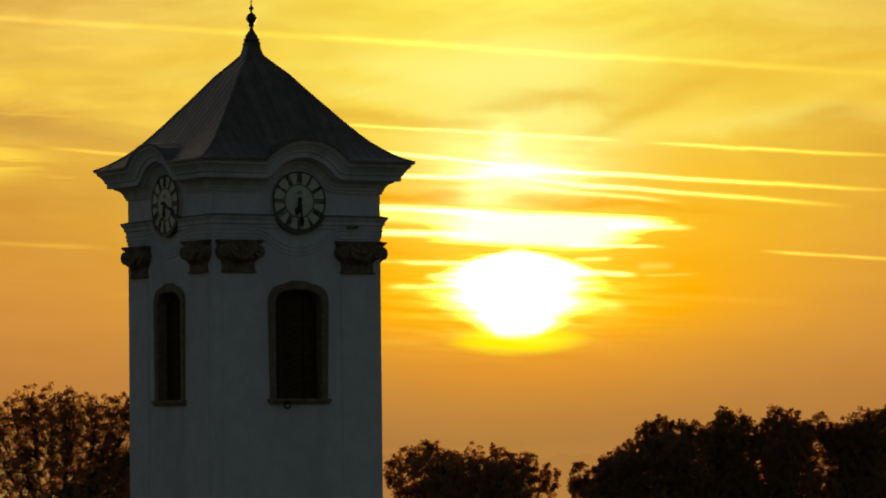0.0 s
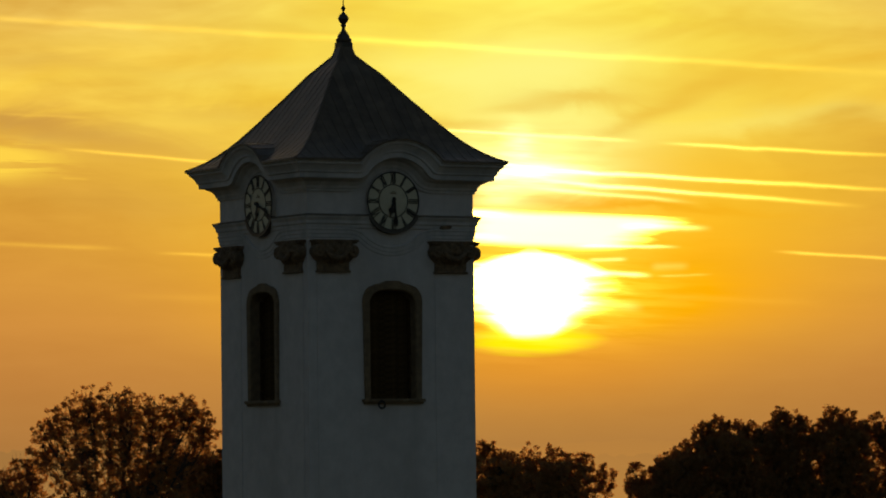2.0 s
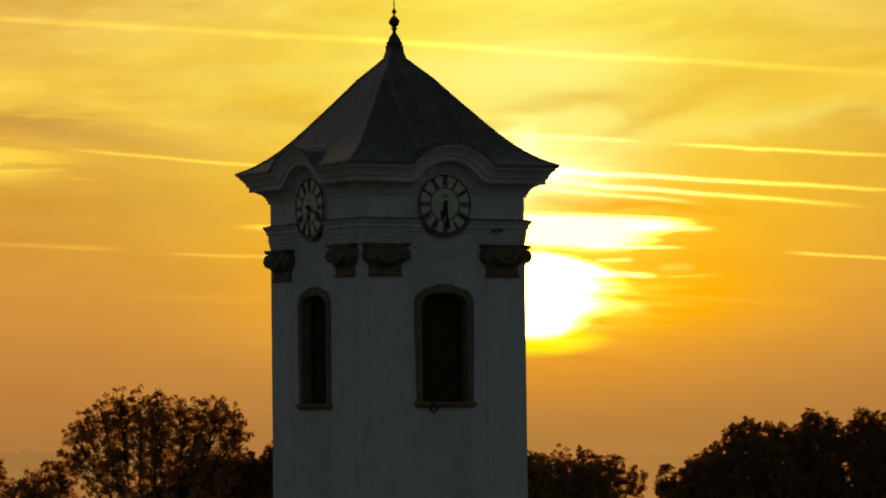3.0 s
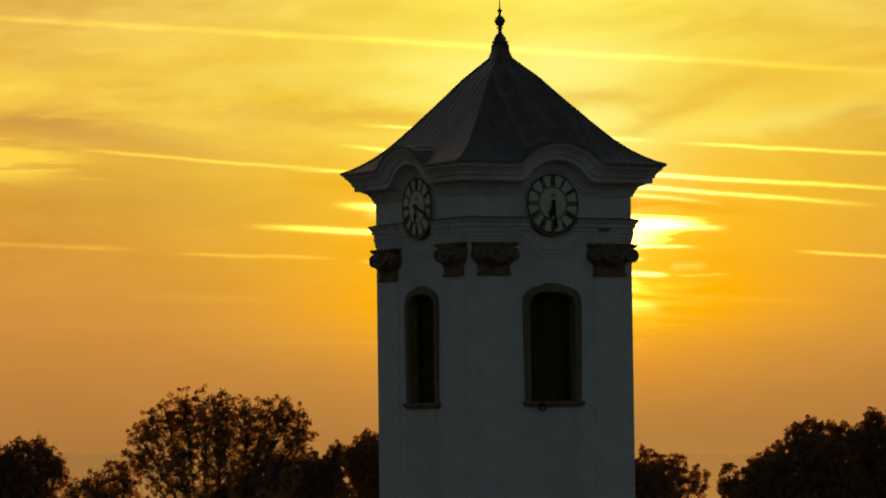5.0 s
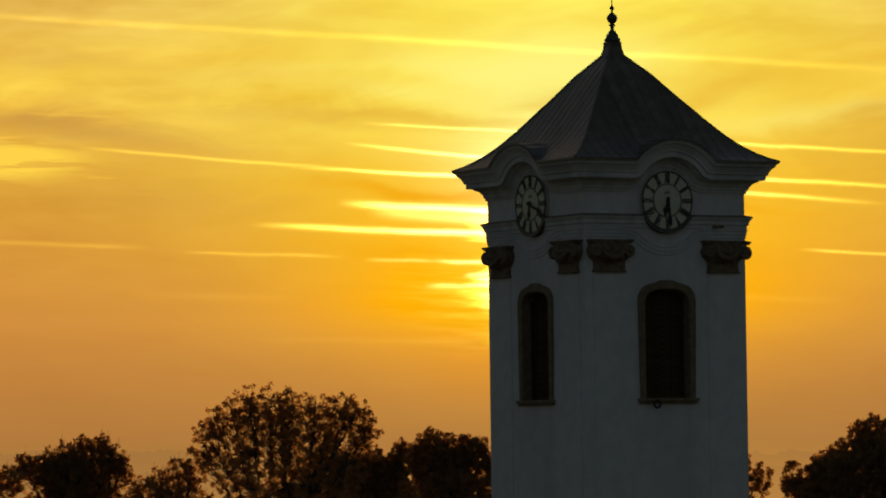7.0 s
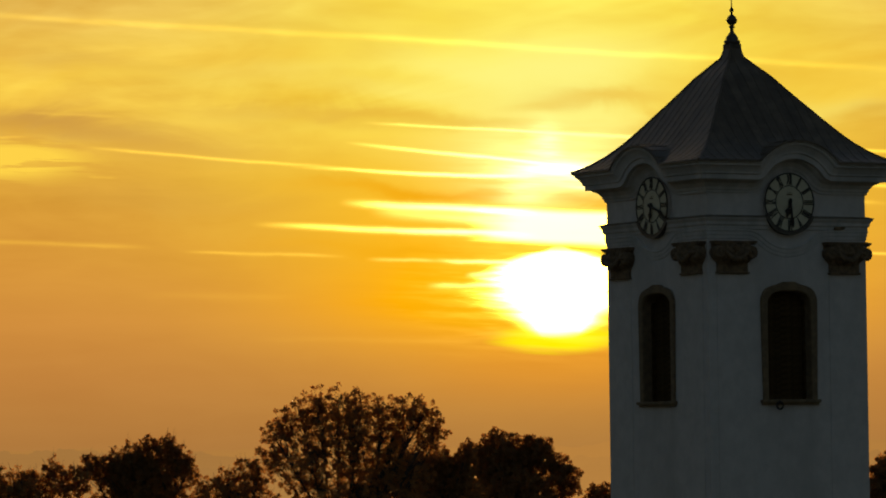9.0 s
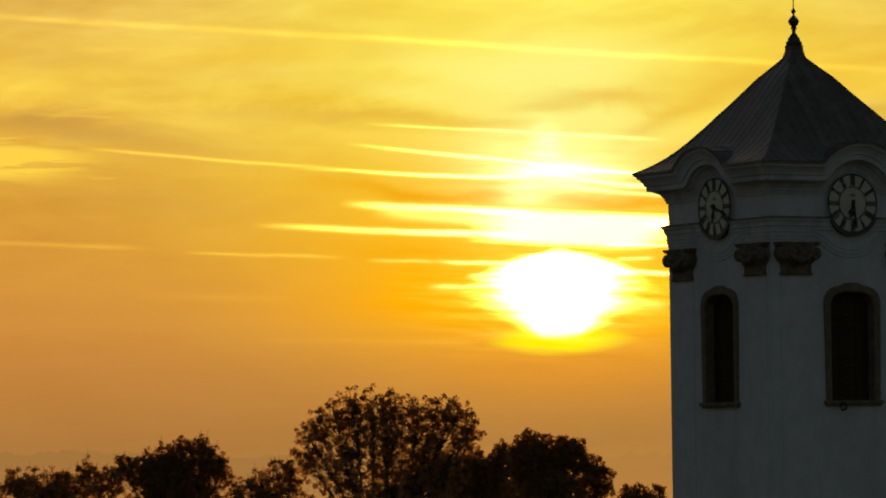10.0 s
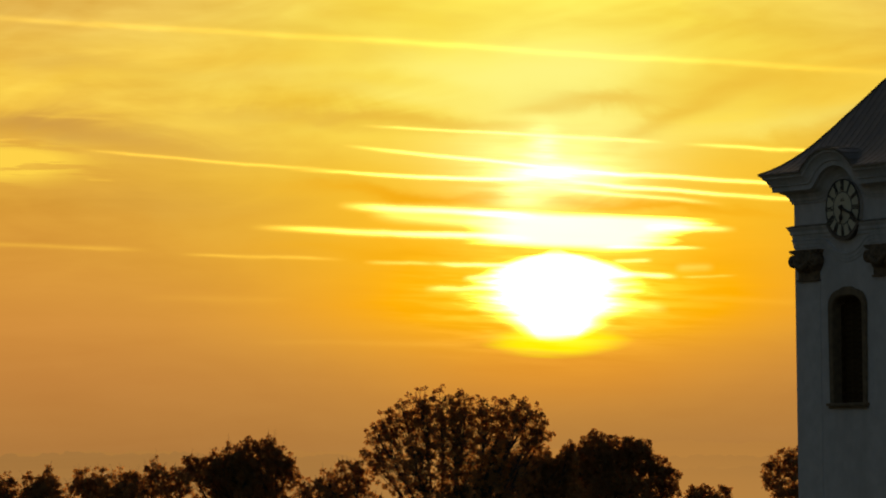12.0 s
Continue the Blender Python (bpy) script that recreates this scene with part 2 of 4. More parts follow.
DUSK_BANKS = [
    (3.71, 4.54, 5.22, 4.45, 0.136, 0.5), (3.13, 4.40, 3.92, 4.41, 0.0934, 0.35), (5.94, 4.58, 4.64, 3.99, 0.144, 0.5),
    (5.15, 4.68, 7.74, 4.72, 0.187, 0.5), (0.09, 4.36, 3.27, 4.16, 0.0862, 0.6), (-3.79, 4.31, -2.21, 4.20, 0.129, 0.7),
    (-2.79, 4.14, -0.20, 3.94, 0.172, 0.4), (7.30, 4.03, 8.73, 3.93, 0.172, 0.3), (7.08, 3.71, 8.58, 3.54, 0.129, 0.35),
    (-2.29, 3.32, 0.66, 3.04, 0.259, 0.3), (-3.50, 5.12, -1.78, 4.97, 0.144, 0.3), (4.72, 5.19, 6.02, 5.31, 0.115, 0.2),
]
AMBER_BANKS = [
    (3.54, 3.25, 6.13, 3.02, 0.0718, 0.8), (1.38, 3.35, 3.11, 3.18, 0.0718, 0.7), (0.51, 3.40, 2.10, 3.28, 0.101, 0.3),
    (5.12, 2.52, 6.20, 2.43, 0.158, 0.4), (0.65, 2.65, 2.81, 2.55, 0.0862, 0.4),
]
# half width of the glare by height
SUN_SHAPE = [(0.0, 0.20), (0.04, 0.25), (0.067, 0.28), (0.217, 0.44), (0.333, 0.60), (0.458, 0.71), (0.633, 0.76), (0.725, 0.82), (0.817, 0.66), (0.875, 0.50), (0.925, 0.34), (0.955, 0.14), (1.0, 0.05)]
build_sky()

sun_data = bpy.data.lights.new("sun", "SUN")
sun_data.energy, sun_data.angle, sun_data.color = 5.0, radians(0.5), (1.0, 0.62, 0.30)
sun = new("sun", sun_data)
sun_way = Vector((math.sin(radians(SUN_AZ)) * math.cos(radians(SUN_EL)), math.cos(radians(SUN_AZ)) * math.cos(radians(SUN_EL)), math.sin(radians(SUN_EL))))
sun.matrix_world = look(sun_way * 900, (0, 0, 0))


# ---- materials ----
def material(name, base, rough=0.8, metal=0.0, grain=3.0, spread=0.15, bump=0.2, stain=None, stain_size=0.4, streaky=1.0, fleck=40.0, by_object=0.0, spec=0.5):
    m = bpy.data.materials.new(name)
    m.use_nodes = True
    tree = V.tree = m.node_tree
    tree.nodes.clear()
    out = tree.nodes.new("ShaderNodeOutputMaterial")
    b = tree.nodes.new("ShaderNodeBsdfPrincipled")
    tree.links.new(b.outputs[0], out.inputs[0])
    co = tree.nodes.new("ShaderNodeTexCoord")
    sep = tree.nodes.new("ShaderNodeSeparateXYZ")
    tree.links.new(co.outputs["Object"], sep.inputs[0])
    x, y, z = (V(o) for o in sep.outputs)
    big = fbm(x * stain_size, y * stain_size, z * (stain_size / streaky), 5, 0.6, 0.4)
    small = fbm(x * grain, y * grain, z * grain, 5, 0.6)
    fine = fbm(x * fleck, y * fleck, z * fleck, 3, 0.6)
    dark = tuple(c * (1 - spread) for c in base)
    light = tuple(min(1.0, c * (1 + spread)) for c in base)
    col = mixc(smooth(small, 0.3, 0.7), dark, light)
    if stain:
        col = mixc(smooth(big, 0.46, 0.72) * 0.7, col, stain)
    if by_object:
        info = tree.nodes.new("ShaderNodeObjectInfo")
        k = 1.0 - by_object + 2 * by_object * V(info.outputs["Random"])
        col = mixc(1.0, col, vec(k, k, k), "MULTIPLY")
    tree.links.new(col, b.inputs["Base Color"])
    r = clamp01(rough + (small - 0.5) * 0.25 + (big - 0.5) * 0.2)
    tree.links.new(r.s, b.inputs["Roughness"])
    b.inputs["Metallic"].default_value = metal
    b.inputs["Specular IOR Level"].default_value = spec
    bp = tree.nodes.new("ShaderNodeBump")
    bp.inputs["Strength"].default_value, bp.inputs["Distance"].default_value = bump, 0.02
    h = small * 0.6 + fine * 0.4
    tree.links.new(h.s, bp.inputs["Height"])
    tree.links.new(bp.outputs[0], b.inputs["Normal"])
    return m


def leaf_material(name, base, warm):
    m = bpy.data.materials.new(name)
    m.use_nodes = True
    tree = V.tree = m.node_tree
    tree.nodes.clear()
    out = tree.nodes.new("ShaderNodeOutputMaterial")
    geo = tree.nodes.new("ShaderNodeNewGeometry")
    rnd = V(geo.outputs["Random Per Island"])
    col = mixc(rnd, base, warm)
    b = tree.nodes.new("ShaderNodeBsdfPrincipled")
    tree.links.new(col, b.inputs["Base Color"])
    b.inputs["Roughness"].default_value = 0.6
    b.inputs["Specular IOR Level"].default_value = 0.4
    tr = tree.nodes.new("ShaderNodeBsdfTranslucent")
    tree.links.new(mixc(1.0, col, (2.0, 1.8, 1.4), "MULTIPLY"), tr.inputs[0])
    mx = tree.nodes.new("ShaderNodeMixShader")
    mx.inputs[0].default_value = 0.42
    tree.links.new(b.outputs[0], mx.inputs[1])
    tree.links.new(tr.outputs[0], mx.inputs[2])
    tree.links.new(mx.outputs[0], out.inputs[0])
    return m


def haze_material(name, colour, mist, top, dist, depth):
    """Far land in the evening haze: its emission paints in light scattered in front."""
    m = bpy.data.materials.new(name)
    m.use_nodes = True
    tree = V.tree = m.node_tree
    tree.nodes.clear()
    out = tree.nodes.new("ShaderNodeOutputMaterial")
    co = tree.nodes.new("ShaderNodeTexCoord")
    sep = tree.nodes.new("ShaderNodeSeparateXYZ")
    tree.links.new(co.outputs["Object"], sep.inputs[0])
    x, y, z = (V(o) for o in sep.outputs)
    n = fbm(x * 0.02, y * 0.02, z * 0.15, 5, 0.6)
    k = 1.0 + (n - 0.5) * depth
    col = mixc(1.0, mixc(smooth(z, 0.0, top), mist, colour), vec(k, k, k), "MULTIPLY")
    # the painted haze glow is brighter towards the sun
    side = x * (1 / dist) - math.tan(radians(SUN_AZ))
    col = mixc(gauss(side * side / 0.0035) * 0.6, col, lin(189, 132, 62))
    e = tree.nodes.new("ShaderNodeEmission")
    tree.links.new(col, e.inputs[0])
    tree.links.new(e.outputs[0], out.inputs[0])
    return m


M_PLASTER = material("lime_plaster", (0.525, 0.475, 0.45), 0.9, 0, 2.2, 0.08, 0.25, stain=(0.40, 0.36, 0.335), stain_size=0.45, streaky=5.0)
M_MOULD = material("moulded_plaster", (0.485, 0.445, 0.42), 0.88, 0, 3.0, 0.09, 0.25, stain=(0.29, 0.28, 0.27), stain_size=0.9, streaky=2.5)
M_STONE = material("tan_sandstone", (0.165, 0.112, 0.060), 0.9, 0, 5.0, 0.22, 0.5, stain=(0.13, 0.09, 0.05), stain_size=1.4)
M_CARVED = material("dark_carved_stone", (0.15, 0.098, 0.053), 0.92, 0, 7.0, 0.3, 0.7, stain=(0.07, 0.045, 0.025), stain_size=2.0)
M_ROOF = material("weathered_sheet_roof", (0.132, 0.092, 0.058), 0.38, 0.1, 2.5, 0.20, 0.18, stain=(0.105, 0.074, 0.048), stain_size=0.7, by_object=0.14, spec=0.25)
M_LEAD = material("dark_sheet_metal", (0.09, 0.08, 0.07), 0.5, 0.7, 6.0, 0.2, 0.2, stain=(0.05, 0.04, 0.035), stain_size=1.5)
M_COVER = material("weathered_sheet_cover", (0.16, 0.13, 0.10), 0.75, 0.1, 6.0, 0.25, 0.2, stain=(0.24, 0.21, 0.18), stain_size=1.5, spec=0.3)
M_IRON = material("black_iron", (0.025, 0.022, 0.02), 0.55, 0.6, 12.0, 0.3, 0.2)
M_DIAL = material("ivory_enamel", (0.52, 0.47, 0.34), 0.5, 0, 4.0, 0.08, 0.1, stain=(0.36, 0.30, 0.19), stain_size=2.2)
M_BLACK = material("black_paint", (0.045, 0.036, 0.028), 0.6, 0, 9.0, 0.3, 0.15)
M_WOOD = material("old_dark_louvre_wood", (0.055, 0.032, 0.012), 0.95, 0, 6.0, 0.35, 0.4, streaky=6.0, by_object=0.12, spec=0.1)
M_BARK = material("bark", (0.055, 0.042, 0.03), 0.95, 0, 5.0, 0.3, 0.8, streaky=4.0)
M_GRASS = material("meadow", (0.06, 0.065, 0.035), 0.95, 0, 0.4, 0.35, 0.4, stain=(0.09, 0.08, 0.04), stain_size=0.02, fleck=6.0)
M_LEAF_A = leaf_material("brownish_green_leaves", (0.23, 0.125, 0.042), (0.30, 0.148, 0.046))
M_LEAF_B = leaf_material("dark_green_leaves", (0.20, 0.110, 0.038), (0.26, 0.126, 0.041))


# ---- mesh helpers ----
def link(name, bm, mat, parent=None, label="", smooth_shade=False, m=None):
    me = bpy.data.meshes.new(name)
    bm.normal_update()
    bm.to_mesh(me)
    bm.free()
    me.materials.append(mat)
    if smooth_shade:
        for p in me.polygons:
            p.use_smooth = True
    ob = new(name, me)
    if parent:
        ob.parent = parent
    if m is not None:
        ob.matrix_basis = m
    if label:
        ob["label"] = label
    return ob


def part(name, bm, mat, parent, label="", smooth_shade=False, m=None):
    return link(name, bm, mat, parent, label, smooth_shade, m)


def again(ob, m, parent=None):
    """Another object on the same mesh."""
    c = new(ob.name.split(".")[0], ob.data)
    c.parent = parent or ob.parent
    c.matrix_basis = m
    return c


def box(bm, x0, x1, y0, y1, z0, z1, bevel=0.0):
    vs = bmesh.ops.create_cube(bm, size=1.0)["verts"]
    for v in vs:
        v.co = Vector(((x0 + x1) / 2 + v.co.x * (x1 - x0), (y0 + y1) / 2 + v.co.y * (y1 - y0), (z0 + z1) / 2 + v.co.z * (z1 - z0)))
    if bevel:
        es = list({e for v in vs for e in v.link_edges})
        bmesh.ops.bevel(bm, geom=es, offset=bevel, segments=2, affect="EDGES", profile=0.5)
    return vs


def grid_faces(bm, rows, closed=False):
    """Quads between successive rows of points."""
    vr = [[bm.verts.new(p) for p in r] for r in rows]
    for a, b in zip(vr, vr[1:]):
        n = len(a)
        for i in range(n if closed else n - 1):
            j = (i + 1) % n
            try:
                bm.faces.new((a[i], a[j], b[j], b[i]))
            except ValueError:
                pass
    return vr


def lathe(bm, profile, steps=20, centre=(0, 0, 0), axis="z"):
    rows = []
    for r, z in profile:
        ring = []
        for i in range(steps):
            a = 2 * math.pi * i / steps
            p = (r * math.cos(a), r * math.sin(a), z) if axis == "z" else (r * math.cos(a), z, r * math.sin(a))
            ring.append(Vector(p) + Vector(centre))
        rows.append(ring)
    vr = grid_faces(bm, rows, closed=True)
    for ring in (vr[0], vr[-1]):
        bm.faces.new(ring)
    bmesh.ops.recalc_face_normals(bm, faces=bm.faces)


def sweep(bm, profile, path, half):
    """A moulding on the face y = -half of the tower. profile: (out, up); path: (x, z) from one corner to the other. The ends are mitred."""
    n = len(path)
    rows = []
    for k, (x, z) in enumerate(path):
        ends = abs(x) > half - 0.01
        ax, az_ = (path[k][0] - path[k - 1][0], path[k][1] - path[k - 1][1]) if k else (1, 0)
        bx, bz = (path[k + 1][0] - x, path[k + 1][1] - z) if k < n - 1 else (1, 0)
        la, lb = math.hypot(ax, az_), math.hypot(bx, bz)
        n1, n2 = (-az_ / la, ax / la), (-bz / lb, bx / lb)
        mx, mz = n1[0] + n2[0], n1[1] + n2[1]
        ml = math.hypot(mx, mz)
        mx, mz = mx / ml, mz / ml
        stretch = 1 / max(0.6, mx * n1[0] + mz * n1[1])
        row = []
        for out, up in profile:
            px, pz = x + mx * up * stretch, z + mz * up * stretch
            if k == 0 and ends:
                px = -(half + out)
            elif k == n - 1 and ends:
                px = half + out
            elif k in (0, n - 1):
                px = math.copysign(math.sqrt(max(0.04, 0.955 ** 2 - (pz - CLOCK_Z) ** 2)), x)
            row.append((px, -(half + out), pz))
        rows.append(row)
    grid_faces(bm, rows)
    bmesh.ops.recalc_face_normals(bm, faces=bm.faces)


# ---- setting: ground and far hills ----
def build_ground():
    bm = bmesh.new()
    rings = [0, 30, 80, 160, 300, 600, 1200, 2400, 4600]
    rows = []
    for r in rings[1:]:
        rows.append([(r * math.cos(a), r * math.sin(a), -0.25 + 0.5 * noise.noise((r * math.cos(a) / 90, r * math.sin(a) / 90, 3)) if r < 2000 else -0.2)
                     for a in (2 * math.pi * i / 48 for i in range(48))])
    vr = grid_faces(bm, rows, closed=True)
    c = bm.verts.new((0, 0, 0))
    for i in range(48):
        bm.faces.new((c, vr[0][i], vr[0][(i + 1) % 48]))
    bmesh.ops.recalc_face_normals(bm, faces=bm.faces)
    g = link("ground", bm, M_GRASS, smooth_shade=True)
    return tagged(g, "dusky green meadow ground reaching to the horizon", "ground", kind="structure")


def build_hills(name, dist, top, rough, seed, colour, mist, trees, swells=()):
    """A long low ridge across the view with a line of far trees on its crest. swells: (x, half width, height) of rises along it."""
    bm = bmesh.new()
    rows = [[], [], []]
    n = 2400
    span = dist * 0.45
    for i in range(n + 1):
        x = -span + 2 * span * i / n
        h = top + rough * noise.noise((x / (dist * 0.05), seed, 0)) + rough * 0.5 * noise.noise((x / (dist * 0.012), seed, 5))
        h += sum(up * math.exp(-((x - at) / wide) ** 2) for at, wide, up in swells)
        crowns = sum(k * abs(noise.noise((x / size, seed, size))) for k, size in ((0.7, dist * 0.0055), (0.45, dist * 0.0022), (0.25, dist * 0.0009)))
        crest = h + trees * (crowns + 0.5 * noise.noise((x / (dist * 0.009), seed, 9)) - 0.3)
        rows[0].append((x, dist - 900, -1.0))
        rows[1].append((x, dist - 20, h * 0.9))
        rows[2].append((x, dist, crest))
    grid_faces(bm, rows)
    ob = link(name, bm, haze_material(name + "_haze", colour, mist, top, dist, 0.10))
    return tagged(ob, "distant low wooded ridge dissolving in ochre evening haze", "hills", kind="structure")


build_ground()
# ridge colours are haze painted as glow: crest first, then the paler foot
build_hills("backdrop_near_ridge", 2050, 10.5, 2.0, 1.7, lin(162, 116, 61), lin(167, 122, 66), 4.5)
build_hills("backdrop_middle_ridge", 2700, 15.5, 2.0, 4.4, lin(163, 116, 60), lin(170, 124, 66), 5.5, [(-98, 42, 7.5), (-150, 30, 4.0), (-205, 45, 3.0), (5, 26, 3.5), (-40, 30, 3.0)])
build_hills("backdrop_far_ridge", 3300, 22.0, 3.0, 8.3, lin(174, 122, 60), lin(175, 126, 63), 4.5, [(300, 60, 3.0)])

# ---- the church tower ----
TURN = 27.235                    # the tower's faces stand askew to the path
HALF = 2.97
Z = EYE
CLOCK_Z = Z + 7.89
R4 = [pose(0, 0, 0, 0, 0, 90 * k) for k in range(4)]


def window_top(x, half, spring, rise, corner):
    """Height of a flat basket arch over x."""
    ax = abs(x)
    flat = half - corner
    mid = spring + rise - 0.10 * (ax / half) ** 2
    if ax <= flat:
        return mid
    q = min(1.0, (ax - flat) / corner)
    base = spring + rise - 0.10 * (flat / half) ** 2
    return spring - 0.02 + (base - spring + 0.02) * math.sqrt(max(0.0, 1 - q * q)) - 0.08 * q * (1 - q)


def opening_outline(half, bottom, spring, rise, corner, steps=14):
    """Round the opening from bottom left, over the arch, to bottom right."""
    pts = [(-half, bottom)]
    xs = [-half * math.cos(math.pi * i / steps) for i in range(steps + 1)]
    pts += [(x, window_top(x, half, spring, rise, corner)) for x in xs]
    pts.append((half, bottom))
    return pts


OPEN = opening_outline(0.81, Z + 1.72, Z + 4.72, 0.40, 0.42)
FRAME = opening_outline(1.01, Z + 1.72, Z + 4.78, 0.56, 0.48)


def wall_mesh():
    """One side of the shaft, 0.75 m thick, with the belfry opening cut through."""
    bm = bmesh.new()
    top, thick = Z + 9.05, 0.75
    for y, w in ((-HALF, HALF), (-HALF + thick, HALF - thick)):
        arch = OPEN[1:-1]
        left, right = OPEN[0][0], OPEN[-1][0]
        sill = OPEN[0][1]
        zs = [0.0, 6.0, 12.0, sill, top]
        for x0, x1 in ((-w, left), (right, w)):
            for za, zb in zip(zs, zs[1:]):
                bm.faces.new([bm.verts.new(p) for p in ((x0, y, za), (x1, y, za), (x1, y, zb), (x0, y, zb))])
        for za, zb in zip(zs[:3], zs[1:4]):
            bm.faces.new([bm.verts.new(p) for p in ((left, y, za), (right, y, za), (right, y, zb), (left, y, zb))])
        for (xa, za), (xb, zb) in zip(arch, arch[1:]):
            if xb - xa > 1e-6:
                bm.faces.new([bm.verts.new(p) for p in ((xa, y, za), (xb, y, zb), (xb, y, top), (xa, y, top))])
    ring = OPEN + [OPEN[0]]
    for (xa, za), (xb, zb) in zip(ring, ring[1:]):
        bm.faces.new([bm.verts.new(p) for p in ((xa, -HALF, za), (xb, -HALF, zb), (xb, -HALF + thick, zb), (xa, -HALF + thick, za))])
    bm.faces.new([bm.verts.new(p) for p in ((-HALF, -HALF, top), (HALF, -HALF, top), (HALF - thick, -HALF + thick, top), (-HALF + thick, -HALF + thick, top))])
    bmesh.ops.remove_doubles(bm, verts=bm.verts, dist=1e-4)
    bmesh.ops.recalc_face_normals(bm, faces=bm.faces)
    return bm


def frame_mesh():
    """Stone surround: a bevelled band round the opening, eared at the top and lining the reveal."""
    bm = bmesh.new()
    inner, outer = OPEN, FRAME
    n = len(inner)
    rows = []
    for i in range(n):
        (xi, zi), (xo, zo) = inner[i], outer[i]
        ear = 0.05 if zo > Z + 3.9 else 0.0
        xo += math.copysign(ear, xo) if abs(xo) > 0.7 else 0.0
        if abs(xo) < 0.30:
            zo += 0.07
        rows.append([(xo, -HALF + 0.02, zo), (xo, -HALF - 0.06, zo), (xo * 0.97, -HALF - 0.085, zo - 0.02), (xi * 1.05, -HALF - 0.085, zi + (0.03 if i not in (0, n - 1) else 0)),
                     (xi, -HALF - 0.05, zi), (xi * 0.995, -HALF + 0.46, zi - 0.006), (xi * 1.0, -HALF + 0.49, zi)])
    grid_faces(bm, rows)
    bmesh.ops.recalc_face_normals(bm, faces=bm.faces)
    return bm


def sill_mesh():
    bm = bmesh.new()
    box(bm, -1.10, 1.10, -HALF - 0.16, -HALF + 0.30, Z + 1.62, Z + 1.72, 0.02)
    box(bm, -1.05, 1.05, -HALF - 0.10, -HALF + 0.02, Z + 1.55, Z + 1.62, 0.015)
    return bm


def cornice_path(base, radius, above=True, ease=5):
    """Along a wall face, over (or under) the clock in an arc round its centre, with eased shoulders."""
    dz = base - CLOCK_Z
    x1 = math.sqrt(radius * radius - dz * dz)
    a1 = math.atan2(dz, -x1) if above else math.atan2(-dz, -x1)
    sign = 1 if above else -1
    pts = [(-HALF, base), (-(HALF + x1) / 2, base)]
    # rounded shoulder
    arc = []
    steps = 22
    for i in range(steps + 1):
        a = a1 + (math.pi - 2 * a1) * i / steps
        arc.append((radius * math.cos(a), CLOCK_Z + sign * radius * math.sin(a)))
    s = 0.28
    p0, p1 = (-(x1 + s), base), arc[0]
    p2 = arc[2]
    sh = [((1 - q) ** 2 * p0[0] + 2 * q * (1 - q) * p1[0] + q * q * p2[0], (1 - q) ** 2 * p0[1] + 2 * q * (1 - q) * p1[1] + q * q * p2[1]) for q in (i / ease for i in range(ease + 1))]
    pts += sh
    pts += arc[3:-3]
    pts += [(-x, z) for x, z in reversed(sh)]
    pts += [((HALF + x1) / 2, base), (HALF, base)]
    return pts


EAVE = [(0.0, -0.40), (0.05, -0.40), (0.06, -0.32), (0.09, -0.30), (0.11, -0.22), (0.20, -0.10), (0.33, -0.04), (0.36, 0.0), (0.50, 0.0), (0.51, 0.15),
        (0.56, 0.17), (0.57, 0.23), (0.61, 0.30), (0.67, 0.38), (0.73, 0.42), (0.74, 0.48), (0.78, 0.50), (0.78, 0.555), (0.0, 0.56)]
BELT = [(0.0, -0.02), (0.05, 0.0), (0.06, 0.10), (0.10, 0.13), (0.11, 0.22), (0.15, 0.29), (0.175, 0.31), (0.18, 0.37), (0.03, 0.41), (0.0, 0.41)]
ARCHITRAVE = [(0.0, -0.02), (0.022, 0.0), (0.026, 0.10), (0.042, 0.115), (0.046, 0.22), (0.068, 0.24), (0.068, 0.285), (0.0, 0.30)]
FLASHING = [(0.0, 0.365), (0.195, 0.355), (0.20, 0.385), (0.02, 0.435), (0.0, 0.435)]


